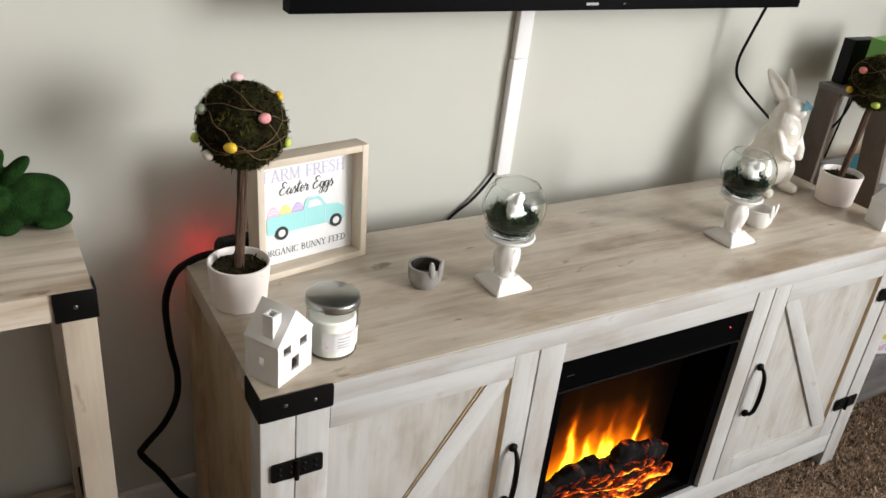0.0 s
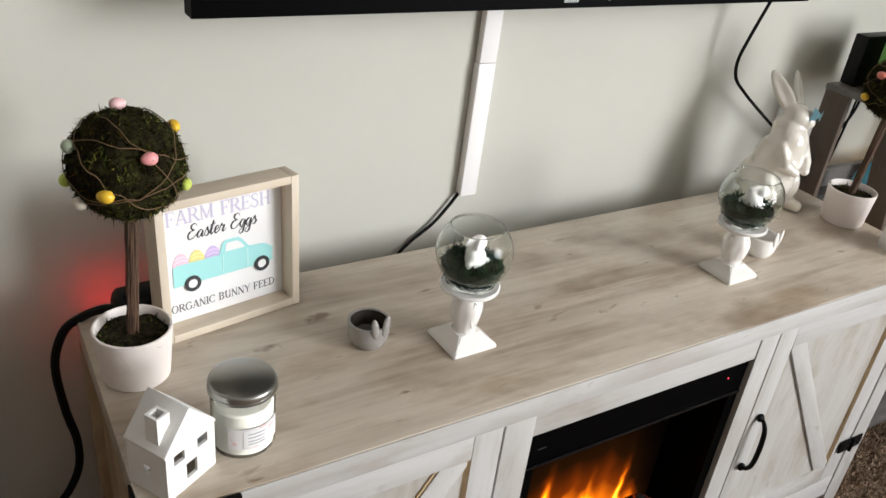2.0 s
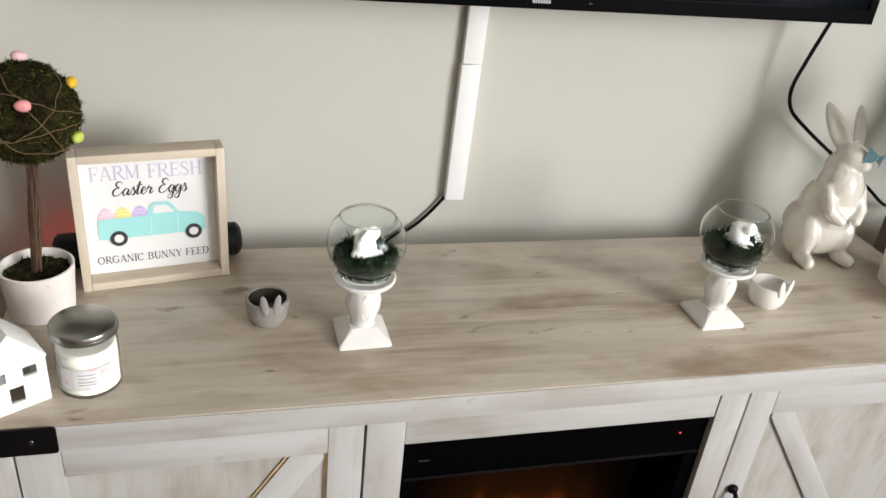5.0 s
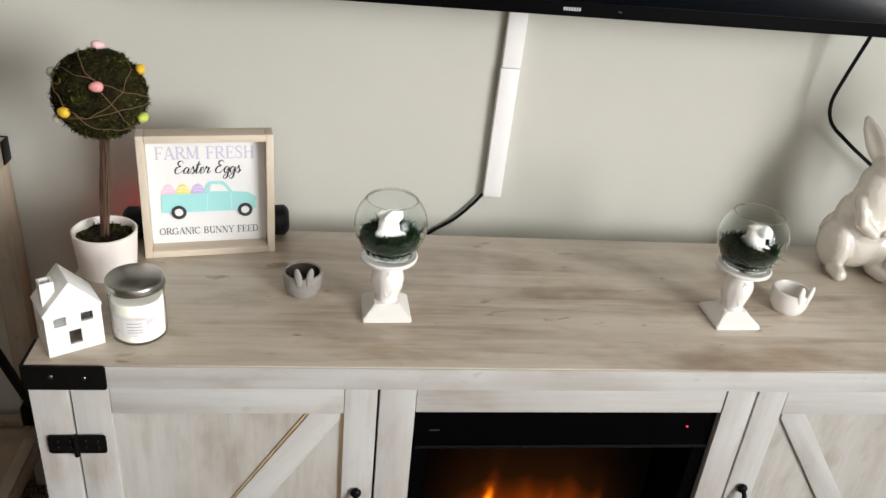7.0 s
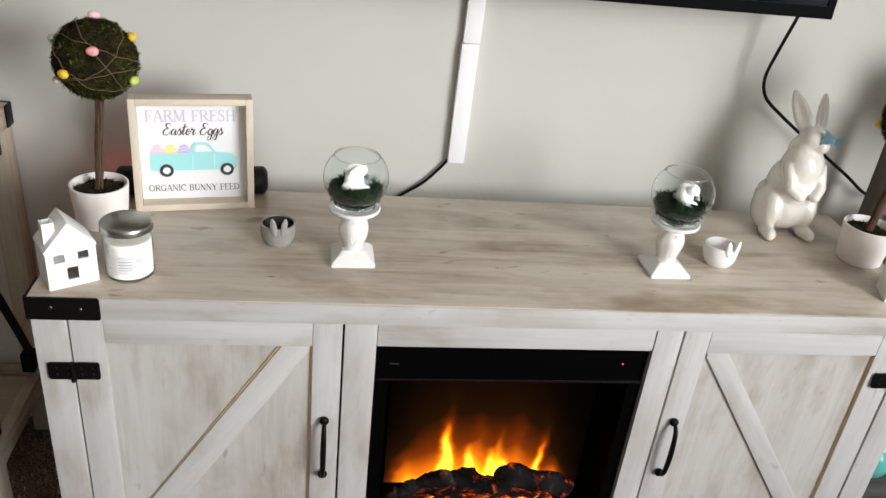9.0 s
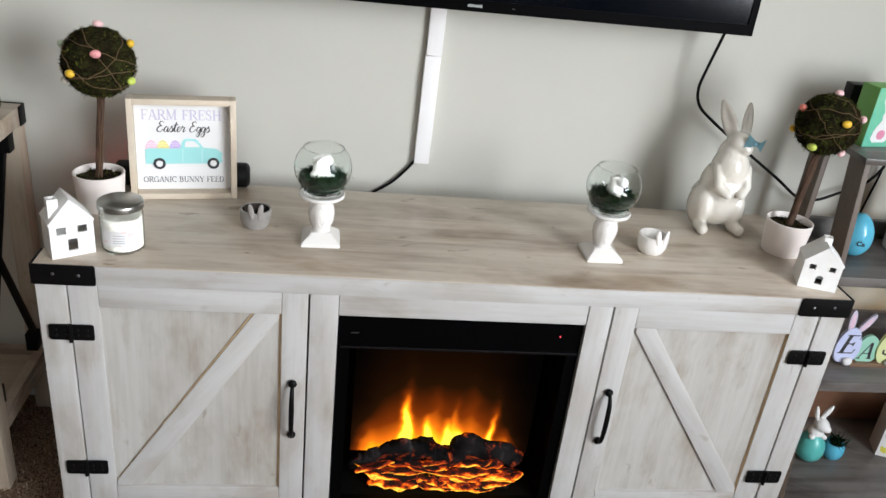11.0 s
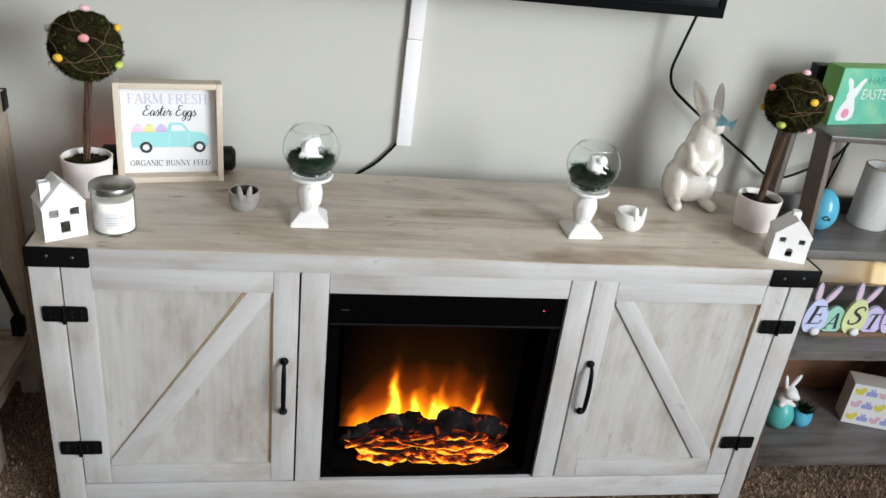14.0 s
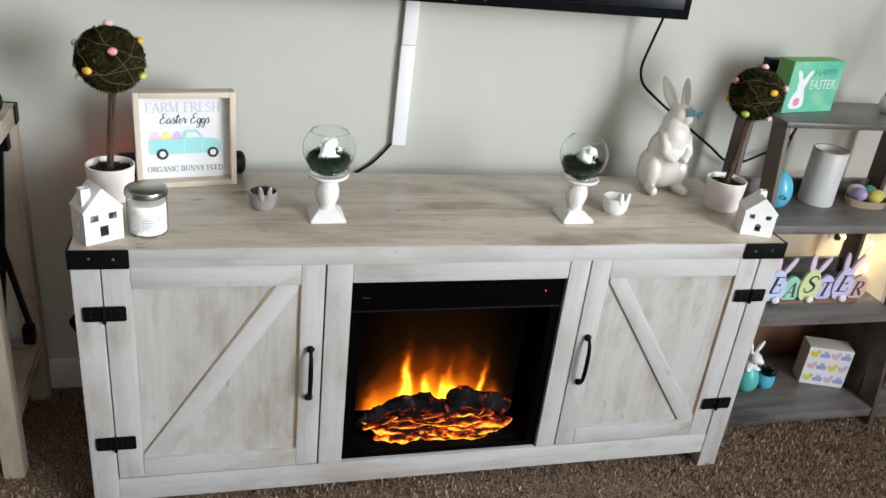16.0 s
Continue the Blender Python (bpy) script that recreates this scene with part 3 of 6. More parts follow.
def barn_door(x0, x1, flip):
    d = new("door")
    d.parent = cab
    px0, px1 = x0 + 0.0485, x1 - 0.0455
    if flip:
        px0, px1 = x0 + 0.0455, x1 - 0.0485
    part("rail", box(px0 + 0.0004, px1 - 0.0004, 0.002, 0.019, PZ1, Z1, 0.0016), wood_x, d)
    part("rail", box(px0 + 0.0004, px1 - 0.0004, 0.002, 0.019, Z0, PZ0, 0.0016), wood_x, d)
    part("stile", box(x0, px0, 0.002, 0.019, Z0, Z1, 0.0016), wood_z, d)
    part("stile", box(px1, x1, 0.002, 0.019, Z0, Z1, 0.0016), wood_z, d)
    part("panel", box(px0 + 0.0003, px1 - 0.0003, 0.009, 0.016, PZ0 + 0.0003, PZ1 - 0.0003, 0), panel_wood, d, "recessed washed oak panel")
    # raw chamfered strip on the inner edge of the frame
    cw = 0.0022 if flip else 0.0054
    bm = prism([(px1 - cw, 0.0088), (px1 - 0.0004, 0.0024), (px1 - 0.0004, 0.0088)], PZ0 + 0.0004, PZ1 - 0.0004)
    bmesh.ops.transform(bm, matrix=Matrix(((1, 0, 0, 0), (0, 0, 1, 0), (0, 1, 0, 0), (0, 0, 0, 1))), verts=bm.verts)
    bmesh.ops.recalc_face_normals(bm, faces=bm.faces)
    part("edge_strip", bm, EDGE, d, "tan raw board edge")
    # diagonal board, from the top inner corner down to the hinge side
    bw = 0.041 if flip else 0.047
    pts = [(px1 - bw, PZ1 - 0.0004), (px1 - 0.005, PZ1 - 0.0004), (px1 - 0.005, PZ1 - 0.010), (px0 + bw, PZ0 + 0.0004), (px0 + 0.002, PZ0 + 0.0004), (px0 + 0.002, PZ0 + 0.012)]
    if flip:
        pts = [(px0 + px1 - x, z) for x, z in pts][::-1]
    cx, cz = (px0 + px1) / 2, (PZ0 + PZ1) / 2
    ang = math.atan2(PZ1 - PZ0, px1 - px0) * (-1 if flip else 1)
    rot = Matrix.Rotation(ang, 4, "Y")
    bm = prism(pts, 0.0036, 0.0062, 0.0005)
    m = Matrix.Translation((cx, 0, cz)) @ Matrix.Rotation(-ang, 4, "Y")
    bmesh.ops.transform(bm, matrix=m.inverted(), verts=bm.verts)
    part("brace", bm, wood_x, d, m=m)
    under = pts if flip else [(x - 0.0042, z) if k in (0, 5) else (x, z) for k, (x, z) in enumerate(pts)]
    under = [(max(px0 + 0.001, x), z) for x, z in under]
    part("brace_edge", prism(under, 0.0063, 0.0089), wood_x if flip else EDGE, d, "" if flip else "tan raw board edge")
    # handle: bowed black bar on two feet
    hx = (x1 - 0.0235) if not flip else (x0 + 0.0235)
    zt, zb = 0.402, 0.292
    h = part("handle", tube(smooth_curve([(hx, -0.004, zt + 0.004), (hx, -0.013, zt - 0.001), (hx, -0.020, zt - 0.018), (hx, -0.0225, (zt + zb) / 2), (hx, -0.020, zb + 0.018), (hx, -0.013, zb + 0.001), (hx, -0.004, zb - 0.004)], 6),
                            lambda t: 0.0034 + 0.0016 * math.sin(math.pi * t) ** 2, 10), black_metal, d, "black iron bow handle")
    for z in (zt, zb):
        foot = bmesh.new()
        blob(foot, (hx, -0.003, z + (0.004 if z == zt else -0.004)), (0.0085, 0.006, 0.0085), sub=2)
        part("handle_foot", foot, black_metal, h)
    return d


barn_door(0.0515, 0.4555, False)
barn_door(1.0165, 1.4215, True)


def plate(name, x0, x1, z0, z1, y, screws, parent, side=None):
    """A black corner plate or strap with rounded corners and screw heads."""
    r = 0.004
    pts = []
    for cx, cz, a0 in ((x1 - r, z1 - r, 0), (x0 + r, z1 - r, 90), (x0 + r, z0 + r, 180), (x1 - r, z0 + r, 270)):
        for k in range(4):
            a = radians(a0 + 30 * k)
            pts.append((cx + r * math.cos(a), cz + r * math.sin(a)))
    p = part(name, prism(pts, y - 0.003, y, 0.0006), black_metal, parent, "black metal plate")
    for sx, sz in screws:
        s = bmesh.new()
        blob(s, (sx, y - 0.003, sz), (0.0032, 0.0016, 0.0032), sub=2)
        part("screw", s, steel if name == "corner_plate" else black_metal, p)
    if side is not None:
        part("side_leaf", box(min(side, side + 0.003 * (1 if side > 0.5 else -1)), max(side, side + 0.003 * (1 if side > 0.5 else -1)), y - 0.002, 0.055, z0, z1, 0.0008), black_metal, p)
    return p


plate("corner_plate", -0.002, 0.101, 0.598, 0.636, -0.003, ((0.033, 0.619), (0.074, 0.617)), cab, -0.0006)
plate("corner_plate", W - 0.101, W + 0.002, 0.598, 0.636, -0.003, ((W - 0.033, 0.619), (W - 0.074, 0.617)), cab, W + 0.0006)
for x0, x1, seam in ((0.014, 0.0895, 0.0503), (1.3835, 1.459, 1.4228)):
    for z0, z1 in ((0.487, 0.518), (0.184, 0.215)):
        h = plate("hinge", x0, x1, z0, z1, -0.001, [(x0 + dx, z0 + dz) for dx in (0.012, 0.028, 0.048, 0.064) for dz in (0.010, 0.021)], cab)
        part("hinge_pin", tube([(seam, -0.005, z0 - 0.003), (seam, -0.005, z1 + 0.001)], 0.0038, 10), black_metal, h)

# ---- the electric fire in it ----
fire = thing("electric_fireplace", pose(0.739, 0.012, 0.1025), "black electric fireplace insert with glowing logs, switched on", "fireplace")
FW, FH = 0.2275, 0.4505
part("frame", boxes((-FW, FW, 0, 0.012, 0.379, FH), (-FW, -FW + 0.022, 0, 0.012, 0.012, 0.379), (FW - 0.022, FW, 0, 0.012, 0.012, 0.379), (-FW, FW, 0, 0.012, 0, 0.012)), bezel, fire, "glossy black frame")
firebox_black = mat("firebox_black", (0.002, 0.002, 0.002), 0.8, spec=0.05)
for r in ((-FW + 0.004, -FW + 0.02, 0.0125, 0.16, 0.0, FH - 0.004), (FW - 0.02, FW - 0.004, 0.0125, 0.16, 0.0, FH - 0.004), (-FW + 0.02, FW - 0.02, 0.0125, 0.16, 0.0, 0.012),
          (-FW + 0.02, FW - 0.02, 0.0125, 0.16, 0.40, FH - 0.004), (-FW + 0.02, FW - 0.02, 0.15, 0.16, 0.012, 0.40)):
    part("firebox_panel", box(*r, b=0), firebox_black, fire)
part("lip", box(-FW + 0.003, FW - 0.003, -0.0045, -0.0003, 0.3795, 0.3850, 0.0012), mat("lip_black", (0.004, 0.004, 0.005), 0.22, spec=0.35), fire, "thin black lip above the glass")
led = mat("red_led", (0.3, 0, 0), 0.4)
led.node_tree.nodes["Principled BSDF"].inputs["Emission Color"].default_value = (1, 0.05, 0.08, 1)
led.node_tree.nodes["Principled BSDF"].inputs["Emission Strength"].default_value = 3.0
part("indicator_light", blob(bmesh.new(), (0.187, 0, 0.418), (0.0015, 0.001, 0.0013), sub=2), led, fire, "small red indicator light")
part("button_strip", box(-0.205, -0.19, -0.0004, 0.001, 0.410, 0.4125, 0), mat("dim_grey", (0.02, 0.02, 0.02), 0.4), fire)

# flame screen: tongues of light over a low glow
flame = bpy.data.materials.new("flame_screen")
flame.use_nodes = True
ft = flame.node_tree
ft.nodes.clear()
out = ft.nodes.new("ShaderNodeOutputMaterial")
em = ft.nodes.new("ShaderNodeEmission")
ft.links.new(em.outputs[0], out.inputs[0])
tc = ft.nodes.new("ShaderNodeTexCoord")
wob = node(flame, "ShaderNodeTexNoise", Scale=14.0, Detail=2.0)
wire(flame, tc.outputs["Object"], wob.inputs["Vector"])
sep = ft.nodes.new("ShaderNodeSeparateXYZ")
wire(flame, tc.outputs["Object"], sep.inputs[0])


def calc(op, a, b=None, clamp=False):
    n = ft.nodes.new("ShaderNodeMath")
    n.operation, n.use_clamp = op, clamp
    for i, q in enumerate((a, b)):
        if q is None:
            continue
        if isinstance(q, (int, float)):
            n.inputs[i].default_value = q
        else:
            ft.links.new(q, n.inputs[i])
    return n.outputs[0]


fx = calc("ADD", sep.outputs[0], calc("MULTIPLY", calc("SUBTRACT", wob.outputs[0], 0.5), 0.035))
fz = sep.outputs[2]
# low glow, fading upwards and to the sides
glow = calc("MULTIPLY", calc("POWER", 2.718, calc("DIVIDE", fz, -0.062)), calc("POWER", 2.718, calc("MULTIPLY", calc("POWER", calc("DIVIDE", calc("ABSOLUTE", calc("ADD", fx, 0.014)), 0.148), 4.0), -1.0)))
wide_glow = calc("MULTIPLY", calc("POWER", 2.718, calc("DIVIDE", fz, -0.16)), calc("POWER", 2.718, calc("MULTIPLY", calc("POWER", calc("DIVIDE", calc("ABSOLUTE", calc("ADD", fx, 0.020)), 0.125), 4.0), -1.0)))
total = calc("ADD", calc("MULTIPLY", glow, 0.62), calc("MULTIPLY", wide_glow, 0.11))
for cx, high, wide, much in ((-0.150, 0.070, 0.016, 0.22), (-0.078, 0.145, 0.0090, 2.1), (-0.076, 0.25, 0.013, 0.13), (-0.033, 0.085, 0.0085, 1.5), (-0.018, 0.17, 0.012, 0.20), (0.012, 0.075, 0.0080, 1.3), (0.026, 0.13, 0.007, 0.45),
                             (0.036, 0.060, 0.007, 0.9), (0.060, 0.21, 0.012, 0.10), (0.108, 0.105, 0.0075, 0.95), (0.108, 0.19, 0.010, 0.12), (0.140, 0.055, 0.012, 0.30)):
    fade = calc("POWER", calc("SUBTRACT", 1.0, calc("DIVIDE", fz, high), True), 1.3)
    body = calc("POWER", 2.718, calc("MULTIPLY", calc("POWER", calc("DIVIDE", calc("ABSOLUTE", calc("SUBTRACT", fx, cx)), wide), 2.0), -1.0))
    total = calc("ADD", total, calc("MULTIPLY", calc("MULTIPLY", fade, body), much))
cr = ft.nodes.new("ShaderNodeValToRGB")
el = cr.color_ramp.elements
while len(el) < 6:
    el.new(0.5)
for e, (p, c) in zip(el, ((0.0, (0.0006, 0.0005, 0.0004)), (0.10, (0.012, 0.0038, 0.0009)), (0.27, (0.15, 0.022, 0.001)), (0.5, (0.70, 0.13, 0.002)), (0.75, (1.0, 0.46, 0.004)), (1.0, (1.0, 0.80, 0.05)))):
    e.position, e.color = p, (*c, 1)
ft.links.new(total, cr.inputs[0])
ft.links.new(cr.outputs[0], em.inputs[0])
em.inputs[1].default_value = 1.9
part("flame_screen", box(-0.19, 0.19, 0, 0.004, -0.02, 0.30, 0), flame, fire, "screen with orange and yellow flames", m=pose(0, 0.085, 0.085))

# logs and embers
log_bark = mat("charred_log", (0.02, 0.016, 0.014), 0.9, spec=0.1)
v = coords(log_bark)
crack = noise_tex(log_bark, v, 34, 5, 0.6, 0.6)
base(log_bark, ramp(log_bark, noise_tex(log_bark, v, 22, 4), [(0.40, (0.0015, 0.0012, 0.0012)), (0.60, (0.012, 0.010, 0.010)), (0.72, (0.045, 0.042, 0.042))]))
bump(log_bark, crack, 1.0, 0.006)
lb = log_bark.node_tree.nodes["Principled BSDF"]
wire(log_bark, ramp(log_bark, crack, [(0.55, (0, 0, 0)), (0.63, (0.16, 0.014, 0.001)), (0.72, (0.9, 0.12, 0.004))]), lb.inputs["Emission Color"])
lb.inputs["Emission Strength"].default_value = 0.7
ember = mat("glowing_coal", (0.008, 0.005, 0.004), 0.9, spec=0.1)
v = coords(ember, (0.6, 1.0, 1.1))
crack = noise_tex(ember, v, 46, 4, 0.6, 0.2)
gm = node(ember, "ShaderNodeNewGeometry")
gs = node(ember, "ShaderNodeSeparateXYZ")
wire(ember, gm.outputs["Normal"], gs.inputs[0])
low = node(ember, "ShaderNodeMath")
low.operation = "MULTIPLY_ADD"
wire(ember, gs.outputs[2], low.inputs[0])
low.inputs[1].default_value = -0.15
wire(ember, crack, low.inputs[2])
lift = node(ember, "ShaderNodeMath")
lift.inputs[1].default_value = 0.065
wire(ember, low.outputs[0], lift.inputs[0])
crack = lift.outputs[0]
eb = ember.node_tree.nodes["Principled BSDF"]
wire(ember, ramp(ember, crack, [(0.40, (0.004, 0.0006, 0.0)), (0.47, (0.10, 0.007, 0.0005)), (0.52, (0.42, 0.036, 0.001)), (0.57, (0.95, 0.16, 0.003)), (0.62, (1.0, 0.50, 0.02)), (0.68, (1.0, 0.66, 0.06)), (0.74, (0.9, 0.2, 0.005))]), eb.inputs["Emission Color"])
eb.inputs["Emission Strength"].default_value = 1.7
bump(ember, crack, 0.8, 0.004)


def log(a, b, r0, r1, seed=0):
    """A charred, knotty split log."""
    a, b = Vector(a), Vector(b)
    pts = [a.lerp(b, k / 16) + Vector((0, 0, 0.010 * noise.noise(Vector((k * 0.4, seed, 0))))) for k in range(17)]
    bm = tube(pts, lambda t: (r0 + (r1 - r0) * t) * min(1.0, 0.62 + 5 * t, 0.55 + 5 * (1 - t)), 22, rough=0.10)
    for w in bm.verts:
        w.co += Vector((noise.noise(w.co * 24), noise.noise(w.co * 40 + Vector((7, 0, 0))), noise.noise(w.co * 24 + Vector((0, 9, seed))) + 0.6 * noise.noise(w.co * 62))) * 0.0060
        w.co.y = 0.058 + (w.co.y - 0.058) * 0.75
    return part("log", bm, log_bark, fire, "charred log with glowing cracks")


log((-0.190, 0.066, 0.040), (-0.060, 0.060, 0.101), 0.014, 0.033, 1)
log((-0.078, 0.062, 0.086), (-0.014, 0.058, 0.104), 0.026, 0.024, 5)
log((0.020, 0.052, 0.119), (0.172, 0.060, 0.076), 0.024, 0.025, 2)
log((-0.03, 0.066, 0.074), (0.10, 0.068, 0.066), 0.028, 0.024, 3)
rg = random.Random(12)
coal_meshes = []
for k in range(6):
    bm = bmesh.new()
    blob(bm, (0, 0, 0), (0.056, 0.013, 0.0095), sub=3)
    for w in bm.verts:
        w.co += Vector((0.004, 0.005, 0.008)) * noise.noise(w.co * 48 + Vector((k * 3, 0, 0)))
    coal_meshes.append(bm)
coal_data = []
for k in range(24):
    f = k % 4
    z = (0.030, 0.040, 0.052, 0.063)[f]
    half = (0.118, 0.138, 0.134, 0.112)[f]
    x = -half + 2 * half * ((k // 4) + rg.uniform(0.1, 0.9)) / 6
    y = (0.026, 0.032, 0.040, 0.047)[f]
    m = pose(x, y, z + rg.uniform(-0.006, 0.006), rg.uniform(-20, 20), rg.uniform(-11, 11), rg.uniform(-12, 12)) @ Matrix.Diagonal((rg.uniform(0.7, 1.4), rg.uniform(0.8, 1.1), rg.uniform(0.7, 1.15), 1))
    if k < 6:
        ob = part("coal", coal_meshes[k], ember, fire, "glowing orange coal", m=m)
        coal_data.append(ob.data)
    else:
        ob = new("coal", coal_data[k % 6])
        ob.parent, ob.matrix_basis = fire, m
part("ash_bed", box(-0.150, 0.150, 0.030, 0.08, 0.0122, 0.020, 0.004), log_bark, fire)

# ---- television ----
tv = thing("television", pose(0.743, 0.36, 1.041), "black flat television hung on the wall above the cabinet", "television")
TW, TH = 0.577, 0.665
part("bezel", boxes((-TW, TW, 0, 0.03, 0, 0.022), (-TW, TW, 0, 0.03, TH - 0.014, TH), (-TW, -TW + 0.014, 0, 0.03, 0.022, TH - 0.014), (TW - 0.014, TW, 0, 0.03, 0.022, TH - 0.014)), bezel, tv)
part("screen", box(-TW + 0.014, TW - 0.014, 0.003, 0.02, 0.022, TH - 0.014, 0), screen_black, tv, "dark glossy screen")
part("back_shell", box(-TW + 0.06, TW - 0.06, 0.03, 0.06, 0.06, TH - 0.08, 0.008), black_plastic, tv)
part("wall_mount", boxes((-0.2, 0.2, 0.06, 0.1295, 0.2, 0.45)), black_plastic, tv)
for k in range(7):
    part("logo_bar", box(-0.013 + k * 0.0041, -0.0103 + k * 0.0041, -0.0006, 0.0005, 0.0085, 0.0135, 0), logo_grey, tv, "small pale lettering bar")
part("sensor", box(0.075, 0.081, -0.0005, 0.001, 0.010, 0.012, 0), mat("sensor_grey", (0.03, 0.03, 0.03), 0.3), tv)
part("side_knob", tube([(-TW + 0.002, 0.015, 0.026), (-TW - 0.009, 0.015, 0.026)], 0.005, 12), black_plastic, tv)

# ---- cord cover and wall cables ----
cover_white = mat("cover_white", (0.88, 0.86, 0.85), 0.35)
cover = thing("cord_cover", pose(0.6815, 0.489, 0.677), "white plastic cord cover strip fixed to the wall", "cord cover")
lean = pose(0, 0, 0, 0, 0.9, 0)
part("lower_channel", prism([(-0.0185, 0), (0.0155, 0), (0.0155, 0.245), (-0.0185, 0.245)], -0.018, 0, 0.003), cover_white, cover, m=lean)
part("upper_channel", prism([(-0.0172, 0.2455), (0.0165, 0.2455), (0.0165, 0.55), (-0.0172, 0.55)], -0.0165, 0, 0.003), cover_white, cover, m=lean)


def cable(name, pts, r, label):
    return tagged(part(name, tube(smooth_curve(pts, 8), r, 8), cable_rubber), label, "cable")


cable("power_cable", [(0.665, 0.481, 0.680), (0.645, 0.481, 0.655), (0.615, 0.481, 0.624), (0.565, 0.481, 0.589), (0.52, 0.47, 0.55), (0.50, 0.46, 0.48)], 0.0032, "black cable running from the cord cover behind the cabinet")
cable("television_cable", [(1.292, 0.405, 1.08), (1.286, 0.415, 1.03), (1.275, 0.430, 0.955), (1.270, 0.438, 0.905), (1.286, 0.442, 0.865), (1.330, 0.444, 0.830), (1.382, 0.446, 0.795), (1.460, 0.449, 0.745), (1.530, 0.452, 0.700),
                          (1.590, 0.456, 0.660), (1.640, 0.458, 0.655), (1.695, 0.460, 0.676), (1.755, 0.462, 0.705), (1.790, 0.464, 0.752), (1.798, 0.466, 0.81)], 0.0034, "black cable sagging from the television along the wall")
cable("thin_cable", [(1.800, 0.474, 0.80), (1.792, 0.474, 0.72), (1.780, 0.474, 0.64), (1.772, 0.476, 0.56), (1.77, 0.477, 0.45)], 0.0026, "thin black cable hanging behind the shelf")

# ---- things on the cabinet ----
TOP = 0.635


def pot_bm(r0, r1, h, wall=0.003):
    return lathe([(0, 0), (r0 - 0.002, 0), (r0, 0.002), (r1, h - 0.001), (r1 - 0.001, h), (r1 - wall, h), (r1 - wall - 0.001, h - 0.002), (r0 - wall, 0.006), (0, 0.006)], 48)


def topiary(name, m, ball, r, eggs, loops, label, seed, r0=0.041, r1=0.047, h=0.072):
    t = thing(name, m, label, "topiary", "moss topiaries")
    part("pot", pot_bm(r0, r1, h), pot_white, t, "white ceramic pot")
    rg = random.Random(seed)
    bm = lathe([(0, h - 0.010), (r1 * 0.5, h - 0.009), (r1 - 0.0045, h - 0.013)], 32)
    for w in bm.verts:
        w.co.z += 0.004 * noise.noise(w.co * 90)
    part("soil", bm, soil, t, "dark soil and moss")
    bm = bmesh.new()
    spots = []
    for k in range(170):
        a, q = rg.uniform(0, 6.283), (r1 - 0.006) * math.sqrt(rg.random())
        spots.append((Vector((q * math.cos(a), q * math.sin(a), h - 0.012)), Vector((0, 0, 1))))
    part("pot_moss", tufts(bm, spots, 0.009, 0.0011, 1.1, rg), moss, t)
    b = Vector(ball)
    # bundle of twigs
    for k in range(9):
        a = 6.283 * k / 9 + rg.uniform(-0.2, 0.2)
        q = 0.0045 if k else 0.0
        pts = []
        for i in range(9):
            f = i / 8
            tw = a + f * rg.uniform(0.5, 0.9)
            o = Vector((q * math.cos(tw) + rg.uniform(-1, 1) * 0.0009, q * math.sin(tw) + rg.uniform(-1, 1) * 0.0009, 0))
            pts.append(Vector((0, 0, h - 0.014)).lerp(Vector((b.x, b.y, b.z - r * 0.8)), f) + o)
        part("twig", tube(pts, 0.0027, 6, None, 0.3), twig, t, "rough brown twig")
    # the ball
    bm = bmesh.new()
    bmesh.ops.create_icosphere(bm, subdivisions=5, radius=r * 0.955)
    for w in bm.verts:
        n = w.co.normalized()
        w.co += n * (0.0035 * noise.noise(n * 7 + Vector((seed, 0, 0))) + 0.0025 * noise.noise(n * 22))
        w.co += b
    ballob = part("moss_ball", bm, moss_core, t, "ball covered in green and brown moss")
    bm = bmesh.new()
    spots = []
    for k in range(5200):
        p, d = on_sphere(rg, r * 0.945)
        if noise.noise(d * 5 + Vector((seed, 3, 0))) + rg.uniform(-0.5, 0.5) < -0.30:
            continue
        tang = d.cross(Vector((rg.uniform(-1, 1), rg.uniform(-1, 1), rg.uniform(-1, 1)))).normalized()
        spots.append((p + b, (d * 0.55 + tang).normalized()))
    tufts(bm, spots, 0.0085, 0.0009, 0.4, rg)
    tagged(part("moss_fuzz", bm, moss, ballob), kind="stuff")
    # twine round the ball: circles about tilted axes
    for axis, off in loops[:5]:
        ax = Vector(axis).normalized()
        u = ax.orthogonal().normalized()
        w = ax.cross(u)
        q = math.sqrt(1 - off * off)
        pts = []
        for k in range(49):
            a = 6.283 * k / 48
            d = (ax * off + (u * math.cos(a) + w * math.sin(a)) * q)
            d += Vector((noise.noise(d * 3 + ax * 5), noise.noise(d * 3 + ax * 9), noise.noise(d * 3))) * 0.10
            pts.append(b + d.normalized() * (r * 1.012 + 0.0012 * noise.noise(d * 8)))
        part("twine", tube(pts, 0.00062, 5), twine, ballob, "strand of brown twine")
    for (ox, oy, oz), em in eggs:
        d = Vector((ox, oy, oz)).normalized()
        side = d.cross(Vector((0, 0, 1))).normalized() if abs(d.z) < 0.95 else Vector((1, 0.2, 0))
        q = side.to_track_quat("Z", "Y").to_matrix().to_4x4()
        part("egg", egg_bm(0.0072, 1.3, 16), em, t, "small speckled pastel egg", m=Matrix.Translation(b + d * r * 1.03) @ q)
    return t


